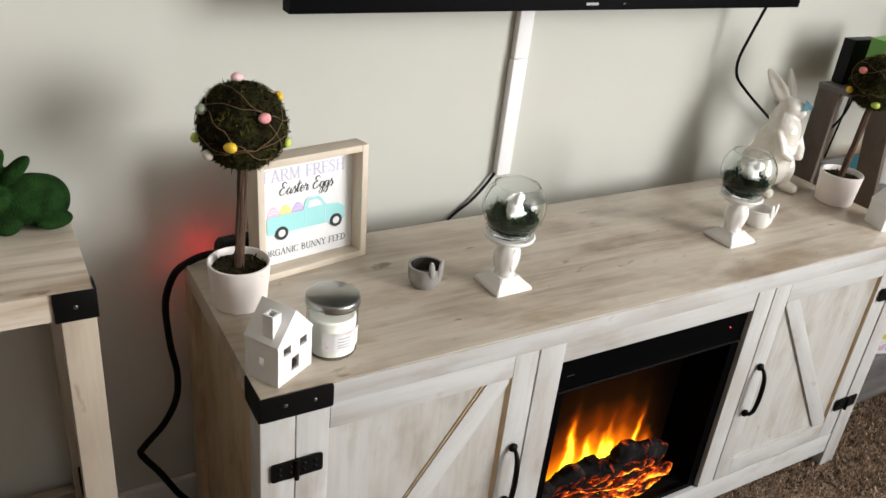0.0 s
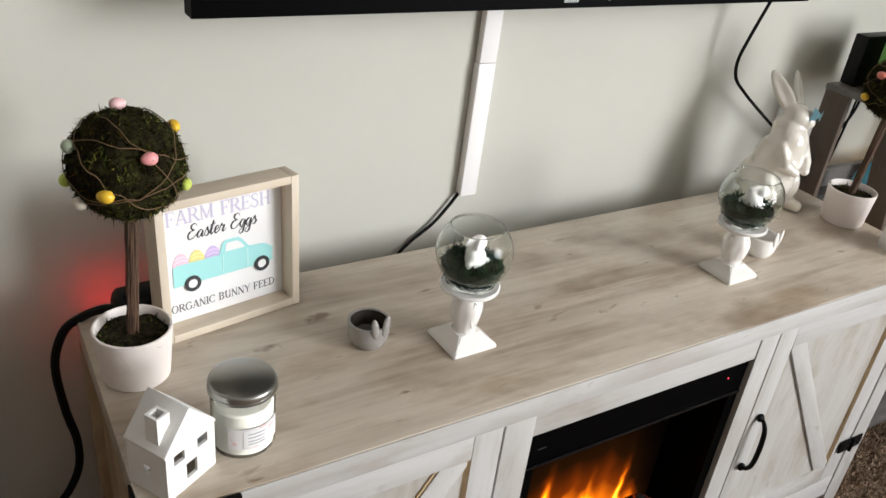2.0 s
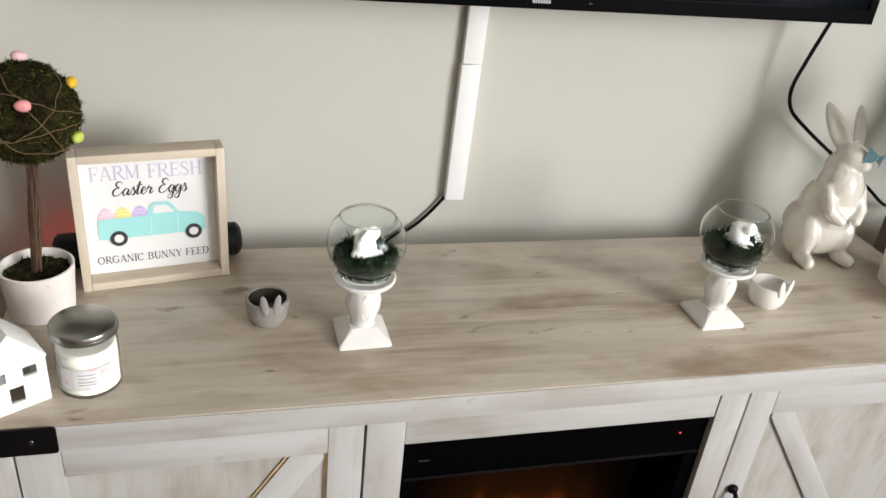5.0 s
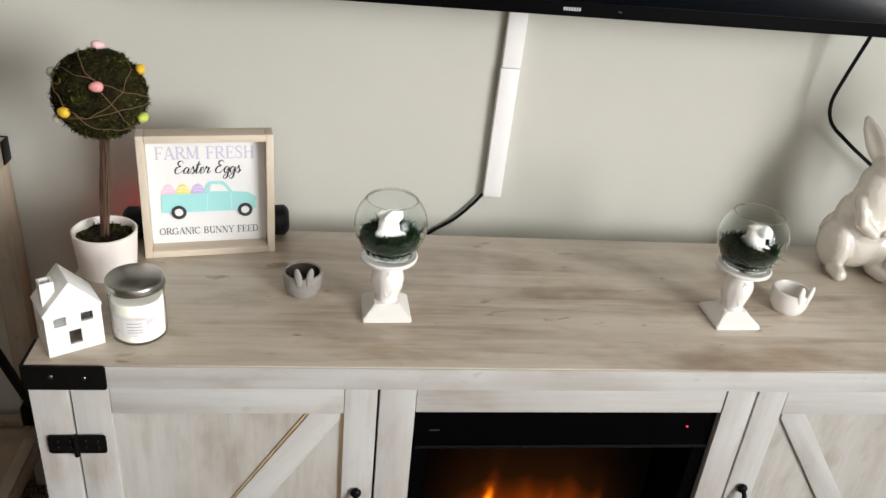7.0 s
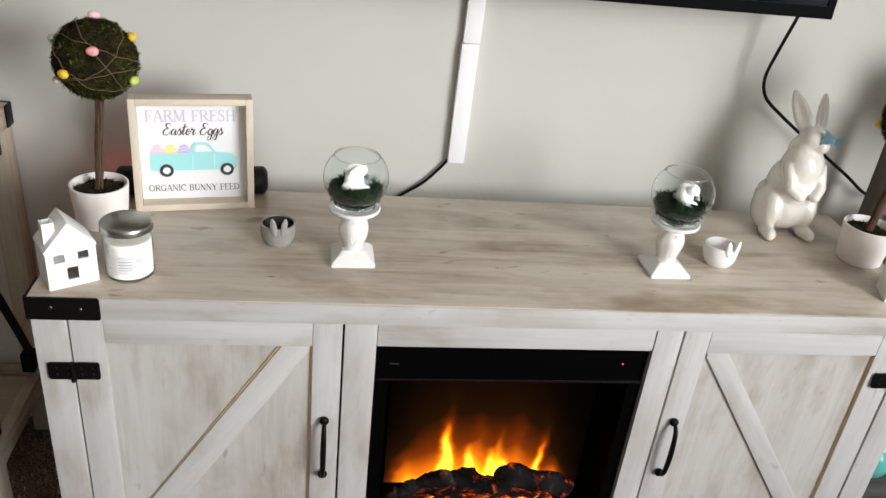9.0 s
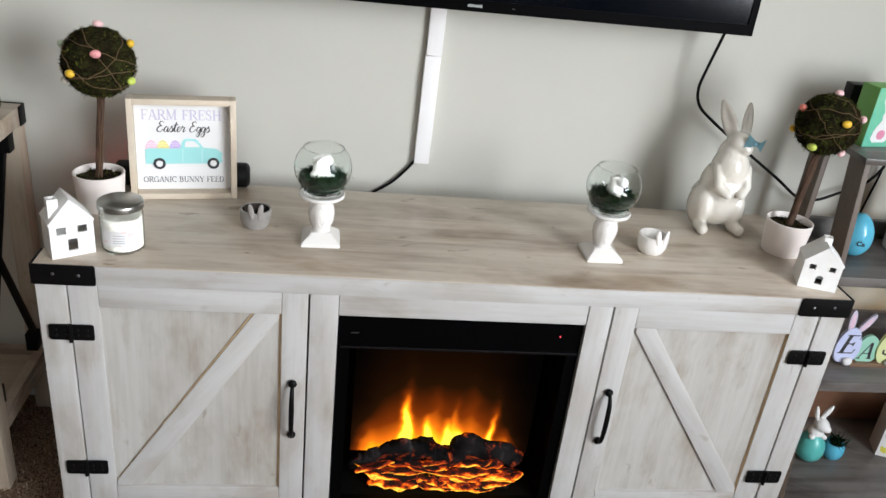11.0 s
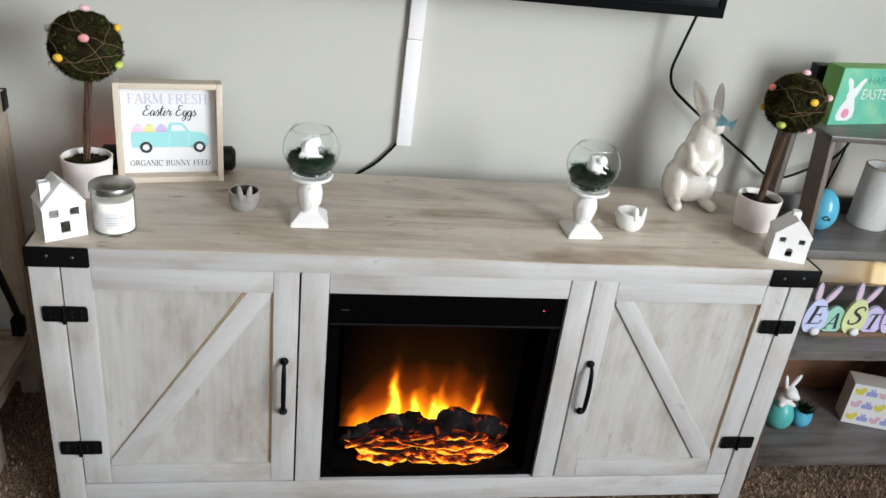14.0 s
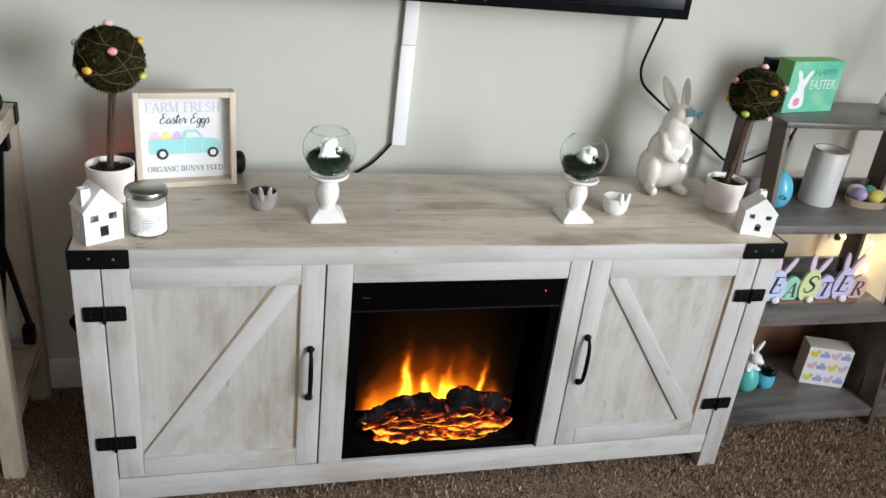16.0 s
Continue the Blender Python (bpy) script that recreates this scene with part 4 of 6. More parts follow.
topiary("topiary", pose(0.047, 0.240, TOP), (0.013, 0.013, 0.278), 0.064,
        (((-0.001, 0.017, 0.062), egg_blush), ((0.012, -0.056, 0.028), egg_pink), ((-0.033, -0.054, -0.009), egg_yellow), ((0.052, 0.008, 0.034), egg_yellow), ((0.057, -0.016, -0.025), egg_lime),
         ((-0.058, -0.006, 0.030), egg_sage), ((-0.056, -0.018, -0.032), egg_white), ((-0.062, 0.012, -0.016), egg_lime), ((0.0, 0.06, -0.01), egg_pink)),
        (((0.3, 0.35, 0.9), 0.25), ((-0.35, -0.5, 0.8), 0.35), ((0.5, -0.4, 0.75), 0.1), ((-0.2, 0.2, 1.0), -0.35), ((0.9, 0.3, 0.55), 0.15), ((-0.7, 0.1, 0.7), -0.2)),
        "moss ball topiary with pastel eggs in a white pot", 11)
topiary("topiary", pose(1.428, 0.202, TOP), (0.010, -0.006, 0.280), 0.060,
        (((0.009, 0.007, 0.063), egg_blush), ((-0.054, 0.011, 0.027), egg_coral), ((-0.050, 0.029, -0.020), egg_yellow), ((0.0, -0.058, 0.019), egg_yellow), ((-0.037, -0.031, -0.037), egg_lime),
         ((0.028, -0.034, -0.05), egg_blush), ((0.051, -0.030, 0.023), egg_blush)),
        (((0.2, 0.45, 0.9), 0.2), ((-0.45, -0.3, 0.8), 0.3), ((0.6, -0.3, 0.7), 0.0), ((-0.1, 0.3, 1.0), -0.3), ((0.8, 0.5, 0.4), 0.2)),
        "moss ball topiary in a white pot beside the rabbit", 23)

# farm sign: shallow pine box with a printed panel
sign = thing("farm_sign", pose(0.093, 0.279, TOP, 0, 0, 9.8) @ pose(0, 0, 0, -2.6, 0, 0), "pine shadow-box sign with a turquoise truck and lettering", "sign")
SW, SH, SD, ST = 0.203, 0.203, 0.037, 0.0115
part("frame_side", box(0, ST, 0, SD, 0, SH, 0.001), pine_z, sign)
part("frame_side", box(SW - ST, SW, 0, SD, 0, SH, 0.001), pine_z, sign)
part("frame_rail", box(ST + 0.0003, SW - ST - 0.0003, 0, SD, 0, ST, 0.001), pine, sign)
part("frame_rail", box(ST + 0.0003, SW - ST - 0.0003, 0, SD, SH - ST, SH, 0.001), pine, sign)
print_white = mat("printed_white", (0.80, 0.79, 0.78), 0.6)
PY = SD - 0.008
panel = part("panel", box(ST + 0.0003, SW - ST - 0.0003, PY, SD - 0.001, ST + 0.0003, SH - ST - 0.0003, 0), print_white, sign, "white printed panel")
ink_lilac = mat("ink_lilac", (0.55, 0.51, 0.66), 0.6)
ink_black = mat("ink_black", (0.03, 0.03, 0.035), 0.6)
ink_grey = mat("ink_grey", (0.13, 0.13, 0.14), 0.6)
ink_aqua = mat("ink_aqua", (0.36, 0.70, 0.69), 0.6)
ink_pink = mat("ink_pink", (0.80, 0.56, 0.66), 0.6)
ink_yellow = mat("ink_yellow", (0.78, 0.69, 0.28), 0.6)
ink_violet = mat("ink_violet", (0.57, 0.46, 0.70), 0.6)
mx = SW / 2
pen_lettering("headline", "FARM FRESH", 0.0205, ink_lilac, panel, pose(mx - 0.002, PY - 0.0001, 0.1555), 0.152, heavy=0.13)
pen_lettering("script_line", "Easter Eggs", 0.0215, ink_black, panel, pose(mx + 0.000, PY - 0.0001, 0.1310), 0.100, True, 0.22, 0.13, 0.05)
pen_lettering("foot_line", "ORGANIC BUNNY FEED", 0.0118, ink_grey, panel, pose(mx - 0.001, PY - 0.0001, 0.0265), 0.156, heavy=0.15)


def flat(name, pts, material, parent, y, thick=0.0005):
    return part(name, prism(pts, y - thick, y), material, parent)


def ellipse(cx, cz, rx, rz, n=24, a0=0, a1=360):
    return [(cx + rx * math.cos(radians(a0 + (a1 - a0) * k / (n if a1 - a0 == 360 else n - 1))), cz + rz * math.sin(radians(a0 + (a1 - a0) * k / (n if a1 - a0 == 360 else n - 1)))) for k in range(n)]


for cx, mt in ((0.0405, ink_pink), (0.0625, ink_yellow), (0.0855, ink_violet)):
    e = flat("printed_egg", [(cx + (0.0115 - 0.0025 * math.sin(a)) * math.cos(a), 0.0985 + 0.0155 * math.sin(a)) for a in (2 * math.pi * k / 28 for k in range(28))], mt, panel, PY - 0.0002)
    for dz in (0.004, 0.009):
        flat("stripe", [(cx - 0.0085, 0.0985 + dz - 0.002), (cx, 0.0985 + dz + 0.001), (cx + 0.0085, 0.0985 + dz - 0.002), (cx + 0.0085, 0.0985 + dz - 0.0008), (cx, 0.0985 + dz + 0.0022), (cx - 0.0085, 0.0985 + dz - 0.0008)],
             mat("stripe_" + mt.name, tuple(min(1, c * 1.35) for c in mt.node_tree.nodes["Principled BSDF"].inputs[0].default_value[:3]), 0.6), e, PY - 0.0008, 0.0002)
truck = flat("printed_truck", [(x, z - 0.0095) for x, z in [(0.0285, 0.075), (0.0285, 0.104), (0.0345, 0.107), (0.0945, 0.107), (0.099, 0.122), (0.104, 0.127), (0.124, 0.127), (0.130, 0.122), (0.139, 0.109), (0.163, 0.107), (0.172, 0.101), (0.176, 0.097), (0.174, 0.088), (0.176, 0.080), (0.170, 0.076)]],
             ink_aqua, panel, PY - 0.0010, 0.0004)
flat("printed_window", [(x, z - 0.0095) for x, z in [(0.1035, 0.110), (0.105, 0.1205), (0.107, 0.1225), (0.121, 0.1225), (0.126, 0.119), (0.133, 0.110)]], print_white, truck, PY - 0.0015, 0.0003)
pale_aqua = mat("ink_pale_aqua", (0.50, 0.78, 0.76), 0.6)
flat("door_line", [(x, z - 0.0095) for x, z in [(0.1355, 0.078), (0.1375, 0.078), (0.1375, 0.106), (0.1355, 0.106)]], pale_aqua, truck, PY - 0.0015, 0.0002)
flat("door_line", [(x, z - 0.0095) for x, z in [(0.0975, 0.078), (0.0990, 0.078), (0.1010, 0.106), (0.0995, 0.106)]], pale_aqua, truck, PY - 0.0015, 0.0002)
for cx, cz in ((0.0545, 0.066), (0.158, 0.067)):
    wl = part("wheel", lathe([(0.0066, 0), (0.0116, 0), (0.0116, 0.0012), (0.0066, 0.0012), (0.0066, 0)], 32), ink_black, truck, "black ring wheel", m=pose(cx, PY - 0.0016, cz, 90, 0, 0))
    part("hub", lathe([(0, 0), (0.0064, 0), (0.0064, 0.0008), (0, 0.0008)], 24), print_white, wl)

# wireless speaker behind the sign, with its cable down the side of the cabinet
red_lamp = mat("red_lamp", (0.3, 0, 0), 0.4)
red_lamp.node_tree.nodes["Principled BSDF"].inputs["Emission Color"].default_value = (1, 0.03, 0.04, 1)
red_lamp.node_tree.nodes["Principled BSDF"].inputs["Emission Strength"].default_value = 52.0
speaker = thing("speaker", pose(0.178, 0.367, TOP, 0, 0, 6.5), "black rounded speaker lying behind the sign", "speaker")
part("body", tube([(-0.134, 0, 0.0262), (-0.131, 0, 0.0262), (-0.126, 0, 0.0262), (-0.06, 0, 0.0262), (0.06, 0, 0.0262), (0.126, 0, 0.0262), (0.131, 0, 0.0262), (0.134, 0, 0.0262)],
                   lambda t: (0.016, 0.022, 0.026, 0.026, 0.026, 0.026, 0.022, 0.016)[round(t * 7)], 32), black_plastic, speaker)
part("red_light", blob(bmesh.new(), (-0.116, 0.090, -0.036), (0.006, 0.006, 0.006), sub=2), red_lamp, speaker, "glowing red light at the back")
cable("speaker_cable", [(0.048, 0.352, 0.661), (0.030, 0.362, 0.657), (0.006, 0.378, 0.640), (-0.018, 0.388, 0.615), (-0.034, 0.393, 0.560), (-0.029, 0.403, 0.47), (-0.019, 0.41, 0.40), (-0.023, 0.415, 0.34), (-0.046, 0.42, 0.286),
                        (-0.085, 0.42, 0.243), (-0.090, 0.42, 0.225), (-0.06, 0.42, 0.17), (-0.02, 0.42, 0.09), (0.03, 0.43, 0.03), (0.10, 0.44, 0.012)], 0.0062, "thick black cable hanging off the end of the cabinet")


def cottage(m, w, d, he, ha, chimney, label, door, door_arch, side_window, panes):
    """A hollow white ceramic house: walls with cut openings, gabled roof, chimney."""
    t = thing("ceramic_house", m, label, "house ornament", "ceramic houses")
    th = 0.004
    # front and back gables as strips round their openings
    wz, ws = panes
    dw, dh = door
    c = w / 2

    def gable(y0, y1, openings):
        bm = bmesh.new()
        xs = sorted({0.0, w, c, *[q for o in openings for q in (o[0], o[1])]})
        zs = sorted({0.0, he, *[q for o in openings for q in (o[2], o[3])]})
        grid = {}

        def vert(x, z, y):
            key = (round(x, 6), round(z, 6), y)
            if key not in grid:
                grid[key] = bm.verts.new((x, y, z))
            return grid[key]
        solid = set()
        for i in range(len(xs) - 1):
            for j in range(len(zs) - 1):
                mxx, mzz = (xs[i] + xs[i + 1]) / 2, (zs[j] + zs[j + 1]) / 2
                if not any(o[0] < mxx < o[1] and o[2] < mzz < o[3] for o in openings):
                    solid.add((i, j))
        for i, j in solid:
            for y in (y0, y1):
                q = [vert(xs[i], zs[j], y), vert(xs[i + 1], zs[j], y), vert(xs[i + 1], zs[j + 1], y), vert(xs[i], zs[j + 1], y)]
                bm.faces.new(q)
            for di, dj, a, b2 in ((-1, 0, (0, 0), (0, 1)), (1, 0, (1, 0), (1, 1)), (0, -1, (0, 0), (1, 0)), (0, 1, (0, 1), (1, 1))):
                if (i + di, j + dj) not in solid and not (j + dj == len(zs) - 1):
                    pa, pb = (xs[i + a[0]], zs[j + a[1]]), (xs[i + b2[0]], zs[j + b2[1]])
                    bm.faces.new((vert(*pa, y0), vert(*pb, y0), vert(*pb, y1), vert(*pa, y1)))
        row = [x for x in xs]
        for y in (y0, y1):
            apex = vert(c, ha, y)
            bm.faces.new([vert(x, he, y) for x in row] + [apex])
        bmesh.ops.recalc_face_normals(bm, faces=bm.faces)
        return bm
    wx = w * 0.155
    ops = [(wx, wx + ws * 1.15, wz, wz + ws), (w - wx - ws * 1.15, w - wx, wz, wz + ws)]
    ops.append((c - dw / 2, c + dw / 2, door_arch[0], door_arch[0] + dh))
    part("front_wall", gable(0, th, ops), matte_white, t)
    part("back_wall", gable(d - th, d, []), matte_white, t)
    for x in (0, w - th):
        rows = [(x, x + th, th, d - th, 0, he)]
        if side_window:
            a, b2 = d * 0.5 - 0.004, d * 0.5 + 0.004
            rows = [(x, x + th, th, a, 0, he), (x, x + th, b2, d - th, 0, he), (x, x + th, a, b2, 0, he * 0.42), (x, x + th, a, b2, he * 0.62, he)]
        part("side_wall", boxes(*rows), matte_white, t)
    run, rise = c + 0.001, ha - he
    for s in (1, -1):
        pts = [(c, ha + 0.004), (c, ha - 0.001), (c - s * run, he - 0.001), (c - s * (run + 0.001), he + 0.0035)]
        bm = prism(pts if s > 0 else pts[::-1], -0.0006, d + 0.0006, 0.0012)
        part("roof_slope", bm, matte_white, t)
    cx, cy, cw, cz0, cz1 = chimney
    ch = part("chimney", boxes((cx, cx + cw, cy, cy + 0.003, cz0, cz1), (cx, cx + cw, cy + cw - 0.003, cy + cw, cz0, cz1), (cx, cx + 0.003, cy + 0.003, cy + cw - 0.003, cz0, cz1), (cx + cw - 0.003, cx + cw, cy + 0.003, cy + cw - 0.003, cz0, cz1)), matte_white, t)
    # no opening is cut here: a dark sheet paints the arch's inner shade
    if door_arch[1]:
        part("door_arch", prism(ellipse(c, door_arch[0] + dh - 0.0005, dw / 2, dw * 0.45, 13, 0, 180), -0.0004, 0.0006), arch_shade, t, "dark sheet painted as shade in the doorway arch")
    return t


cottage(pose(0.029, 0.013, TOP, 0, 0, 31), 0.070, 0.056, 0.060, 0.101, (0.0035, 0.012, 0.017, 0.062, 0.103), "small white ceramic house with square windows and chimney", (0.0155, 0.021), (0.0115, False), True, (0.0425, 0.013))
cottage(pose(1.385, 0.047, TOP, 0, 0, -18.7), 0.070, 0.058, 0.053, 0.086, (0.030, 0.030, 0.015, 0.079, 0.097), "small ivory ceramic house with an arched door", (0.0135, 0.0125), (0.011, True), False, (0.040, 0.0105))

# candle jar
jar = thing("candle_jar", pose(0.129, 0.074, TOP) @ Matrix.Diagonal((1.05, 1.05, 1.0, 1)), "glass candle jar with silver lid and pale label", "candle")
silver = mat("lid_silver", (0.42, 0.42, 0.40), 0.28, 1.0)
jg = part("jar", lathe([(0, 0), (0.031, 0), (0.0345, 0.004), (0.0345, 0.072), (0.033, 0.077), (0.0325, 0.083), (0.0305, 0.083), (0.031, 0.076), (0.0325, 0.071), (0.0325, 0.006), (0.030, 0.004), (0, 0.004)], 48), glass, jar, "clear glass jar")
jg.visible_shadow = False
wax = mat("cream_wax", (0.72, 0.68, 0.60), 0.5)
part("wax", lathe([(0, 0.0045), (0.0295, 0.0045), (0.0318, 0.007), (0.0318, 0.060), (0.030, 0.062), (0, 0.0615)], 40), wax, jar, "cream wax filling")
part("wick", tube([(0, 0, 0.061), (0.001, 0, 0.070)], 0.0009, 6), ink_black, jar)
lid = part("lid", lathe([(0, 0.0905), (0.033, 0.0905), (0.0352, 0.0895), (0.0362, 0.0880), (0.0362, 0.0825), (0.0357, 0.0820), (0.0368, 0.0813), (0.0368, 0.0790), (0.0357, 0.0782), (0.0347, 0.0790), (0.0347, 0.0885), (0, 0.0885)], 56), silver, jar, "silver metal lid")
label_paper = mat("label_paper", (0.70, 0.66, 0.66), 0.6)
nz = noise_tex(label_paper, coords(label_paper), 60, 3)
base(label_paper, ramp(label_paper, nz, [(0.40, (0.74, 0.72, 0.72)), (0.56, (0.74, 0.72, 0.72)), (0.62, (0.72, 0.50, 0.50)), (0.70, (0.74, 0.70, 0.70))]))


def wrap(r, a0, a1, z0, z1, n=14):
    bm = bmesh.new()
    ring = []
    for k in range(n + 1):
        a = radians(a0 + (a1 - a0) * k / n)
        ring.append([bm.verts.new(((r + t) * math.cos(a), (r + t) * math.sin(a), z)) for t, z in ((0, z0), (0, z1), (0.0003, z1), (0.0003, z0))])
    for p, q in zip(ring, ring[1:]):
        for i in range(4):
            bm.faces.new((p[i], q[i], q[(i + 1) % 4], p[(i + 1) % 4]))
    bm.faces.new(ring[0])
    bm.faces.new(ring[-1][::-1])
    bmesh.ops.recalc_face_normals(bm, faces=bm.faces)
    return bm


lab = part("label", wrap(0.0347, -135, -35, 0.017, 0.046), label_paper, jar, "pale pink and white paper label")
part("label_panel", wrap(0.0351, -108, -62, 0.020, 0.043), print_white, lab, "white label panel")
for z in (0.038, 0.033, 0.028, 0.024):
    part("print_bar", wrap(0.0355, -100, -70, z, z + 0.0011, 6), mat("print_grey", (0.35, 0.35, 0.38), 0.6), lab)


def bunny_cup(m, r, h, material, ear_dir, label, inside=None):
    """A small round cup with two upright ears on its rim."""
    t = thing("bunny_cup", m, label, "cup", "bunny cups")
    part("bowl", lathe([(0, 0), (r * 0.74, 0), (r * 0.82, 0.003), (r * 0.96, h * 0.35), (r, h * 0.7), (r, h - 0.001), (r - 0.001, h), (r - 0.0035, h), (r - 0.0045, h * 0.7), (r * 0.82, h * 0.3), (r * 0.6, 0.006), (0, 0.005)], 40), material, t)
    if inside is not None:
        part("inner_glaze", lathe([(r - 0.0048, h * 0.97), (r - 0.0049, h * 0.7), (r * 0.805, h * 0.32), (r * 0.585, 0.0066), (0, 0.0056), (0, 0.0053), (r * 0.59, 0.0063), (r * 0.81, h * 0.315), (r - 0.0046, h * 0.7), (r - 0.0044, h * 0.97), (r - 0.0048, h * 0.97)], 40), inside, t, "dark glazed inside")
    a = math.atan2(ear_dir[1], ear_dir[0])
    for s in (-1, 1):
        bm = bmesh.new()
        b = a + s * 0.205
        blob(bm, ((r - 0.0005) * math.cos(b), (r - 0.0005) * math.sin(b), h + 0.004), (0.0032, 0.0056, 0.0165), (0, 0, math.degrees(b)))
        bmesh.ops.rotate(bm, cent=((r - 0.0005) * math.cos(b), (r - 0.0005) * math.sin(b), h - 0.012), matrix=Matrix.Rotation(s * -0.16, 3, Vector((math.cos(a), math.sin(a), 0))), verts=bm.verts)
        part("ear", bm, material, t)
    return t


bunny_cup(pose(0.344, 0.190, TOP), 0.0298, 0.037, grey_glaze, (0.10, -0.99), "small grey glazed cup with rabbit ears", mat("dark_glaze", (0.055, 0.045, 0.038), 0.10, spec=0.8))
bunny_cup(pose(1.130, 0.169, TOP), 0.0305, 0.038, ceramic, (0.22, -0.97), "small white glazed cup with rabbit ears")


def pedestal(m, label, seed):
    t = thing("pedestal_holder", m, label, "candle holder", "white pedestals")
    s = 0.036
    # square foot that sweeps up into the stem
    bm = bmesh.new()
    rows = [(s, 0.0), (s, 0.006), (s * 0.96, 0.0075), (s * 0.80, 0.0125), (s * 0.62, 0.018), (s * 0.50, 0.0225)]
    rings = [[bm.verts.new((x * q, y * q, z)) for x, y in ((-1, -1), (1, -1), (1, 1), (-1, 1))] for q, z in rows]
    bm.faces.new(rings[0][::-1])
    for a, c in zip(rings, rings[1:]):
        for k in range(4):
            bm.faces.new((a[k], a[(k + 1) % 4], c[(k + 1) % 4], c[k]))
    bm.faces.new(rings[-1])
    bmesh.ops.bevel(bm, geom=[e for e in bm.edges if abs(e.verts[0].co.z - e.verts[1].co.z) > 0.001 or e.verts[0].co.z < 0.007], offset=0.0015, segments=2, affect="EDGES")
    part("foot", bm, ceramic, t)
    # stem with four leaf-shaped lobes
    bm = bmesh.new()
    seg = 48
    prof = [(0.0180, 0.021), (0.0165, 0.025), (0.0175, 0.031), (0.0205, 0.040), (0.0230, 0.051), (0.0236, 0.059), (0.0222, 0.067), (0.0190, 0.074), (0.0160, 0.079), (0.0165, 0.082), (0.0185, 0.0850)]
    rings = []
    for r, z in prof:
        f = max(0.0, math.sin(math.pi * (z - 0.024) / 0.056)) if 0.024 < z < 0.08 else 0
        ring = []
        for k in range(seg):
            a = 2 * math.pi * k / seg + math.pi / 4
            lobe = 1 + 0.10 * f * (abs(math.cos(2 * a)) - 0.55)
            ring.append(bm.verts.new((r * lobe * math.cos(a), r * lobe * math.sin(a), z)))
        rings.append(ring)
    for a, c in zip(rings, rings[1:]):
        for k in range(seg):
            bm.faces.new((a[k - 1], a[k], c[k], c[k - 1]))
    part("stem", bm, ceramic, t)
    for k in range(4):
        bm = bmesh.new()
        a = math.pi / 2 * k - math.pi / 2
        for sgn in (-1, 1):
            pts = [((0.0160 + 0.0066 * math.sin(math.pi * (z - 0.024) / 0.062)) * math.cos(a + sgn * q), (0.0160 + 0.0066 * math.sin(math.pi * (z - 0.024) / 0.062)) * math.sin(a + sgn * q), z) for q, z in ((0.0, 0.034), (0.20, 0.043), (0.28, 0.056), (0.20, 0.067), (0.0, 0.075))]
            tube(smooth_curve(pts, 4), 0.0013, 6, bm)
        part("leaf_relief", bm, ceramic, t)
    part("plate", lathe([(0, 0.0835), (0.018, 0.0835), (0.034, 0.088), (0.0415, 0.092), (0.0422, 0.0955), (0.040, 0.0975), (0.036, 0.0965), (0, 0.0962)], 48), ceramic, t)
    # the glass bowl standing on it
    g = thing("glass_bowl", m @ pose(0, 0, 0.0972), "round clear glass bowl with moss and a rabbit", "bowl", "glass bowls")
    R, c0 = 0.0525, 0.050
    outer = [(0, 0.0), (0.030, 0.0), (0.034, 0.002)]
    for k in range(15):
        a = radians(-52 + k * (98 / 14))
        outer.append((R * math.cos(a), c0 - 0.0 + R * 0.96 * math.sin(a) + 0.0))
    top = outer[-1]
    inner = [(max(0.0, r - 0.0010), z + (0.0035 if i < 3 else 0.0)) for i, (r, z) in enumerate(outer)][::-1]
    inner[-1] = (0, 0.0065)
    gl = part("bowl", lathe(outer + [(top[0] + 0.0004, top[1] + 0.0006), (top[0] + 0.0002, top[1] + 0.0016), (top[0] - 0.0009, top[1] + 0.0016), (top[0] - 0.0014, top[1] + 0.0006)] + inner, 56), glass, g, "clear glass bowl")
    gl.visible_shadow = False
    rg = random.Random(seed)
    md = thing("moss_bed", m @ pose(0, 0, 0.1042), "dark green preserved moss inside the glass bowl", "moss", "moss beds")
    bm = lathe([(0, 0.0), (0.027, 0.0), (0.037, 0.009), (0.0435, 0.021), (0.040, 0.026), (0.02, 0.029), (0, 0.029)], 32)
    for w in bm.verts:
        if w.co.z > 0.01:
            w.co.z += 0.009 * noise.noise(w.co * 70 + Vector((seed, 0, 0)))
    part("moss_clump", bm, dark_moss, md)
    bm = bmesh.new()
    spots = []
    for k in range(1500):
        a = rg.uniform(0, 6.283)
        q = 0.040 * math.sqrt(rg.random())
        spots.append((Vector((q * math.cos(a), q * math.sin(a), 0.024 + 0.004 * noise.noise(Vector((a, q * 40, seed))))), Vector((0, 0, 1))))
    tufts(bm, spots, 0.014, 0.0010, 1.5, rg)
    spots = []
    for k in range(700):
        a = rg.uniform(0, 6.283)
        z = rg.uniform(0.004, 0.022)
        q = 0.033 + 0.0095 * (z / 0.022)
        spots.append((Vector((q * math.cos(a), q * math.sin(a), z)), Vector((-math.sin(a), math.cos(a), rg.uniform(-0.6, 0.6)))))
    tufts(bm, spots, 0.010, 0.0010, 0.5, rg)
    tagged(part("moss_fuzz", bm, dark_moss, md), kind="stuff")
    return t


pedestal(pose(0.469, 0.142, TOP, 0, 0, 2), "white ceramic pedestal with square foot and leaf stem", 1)
pedestal(pose(1.015, 0.138, TOP, 0, 0, 1), "white ceramic pedestal with square foot, near rabbit", 2)


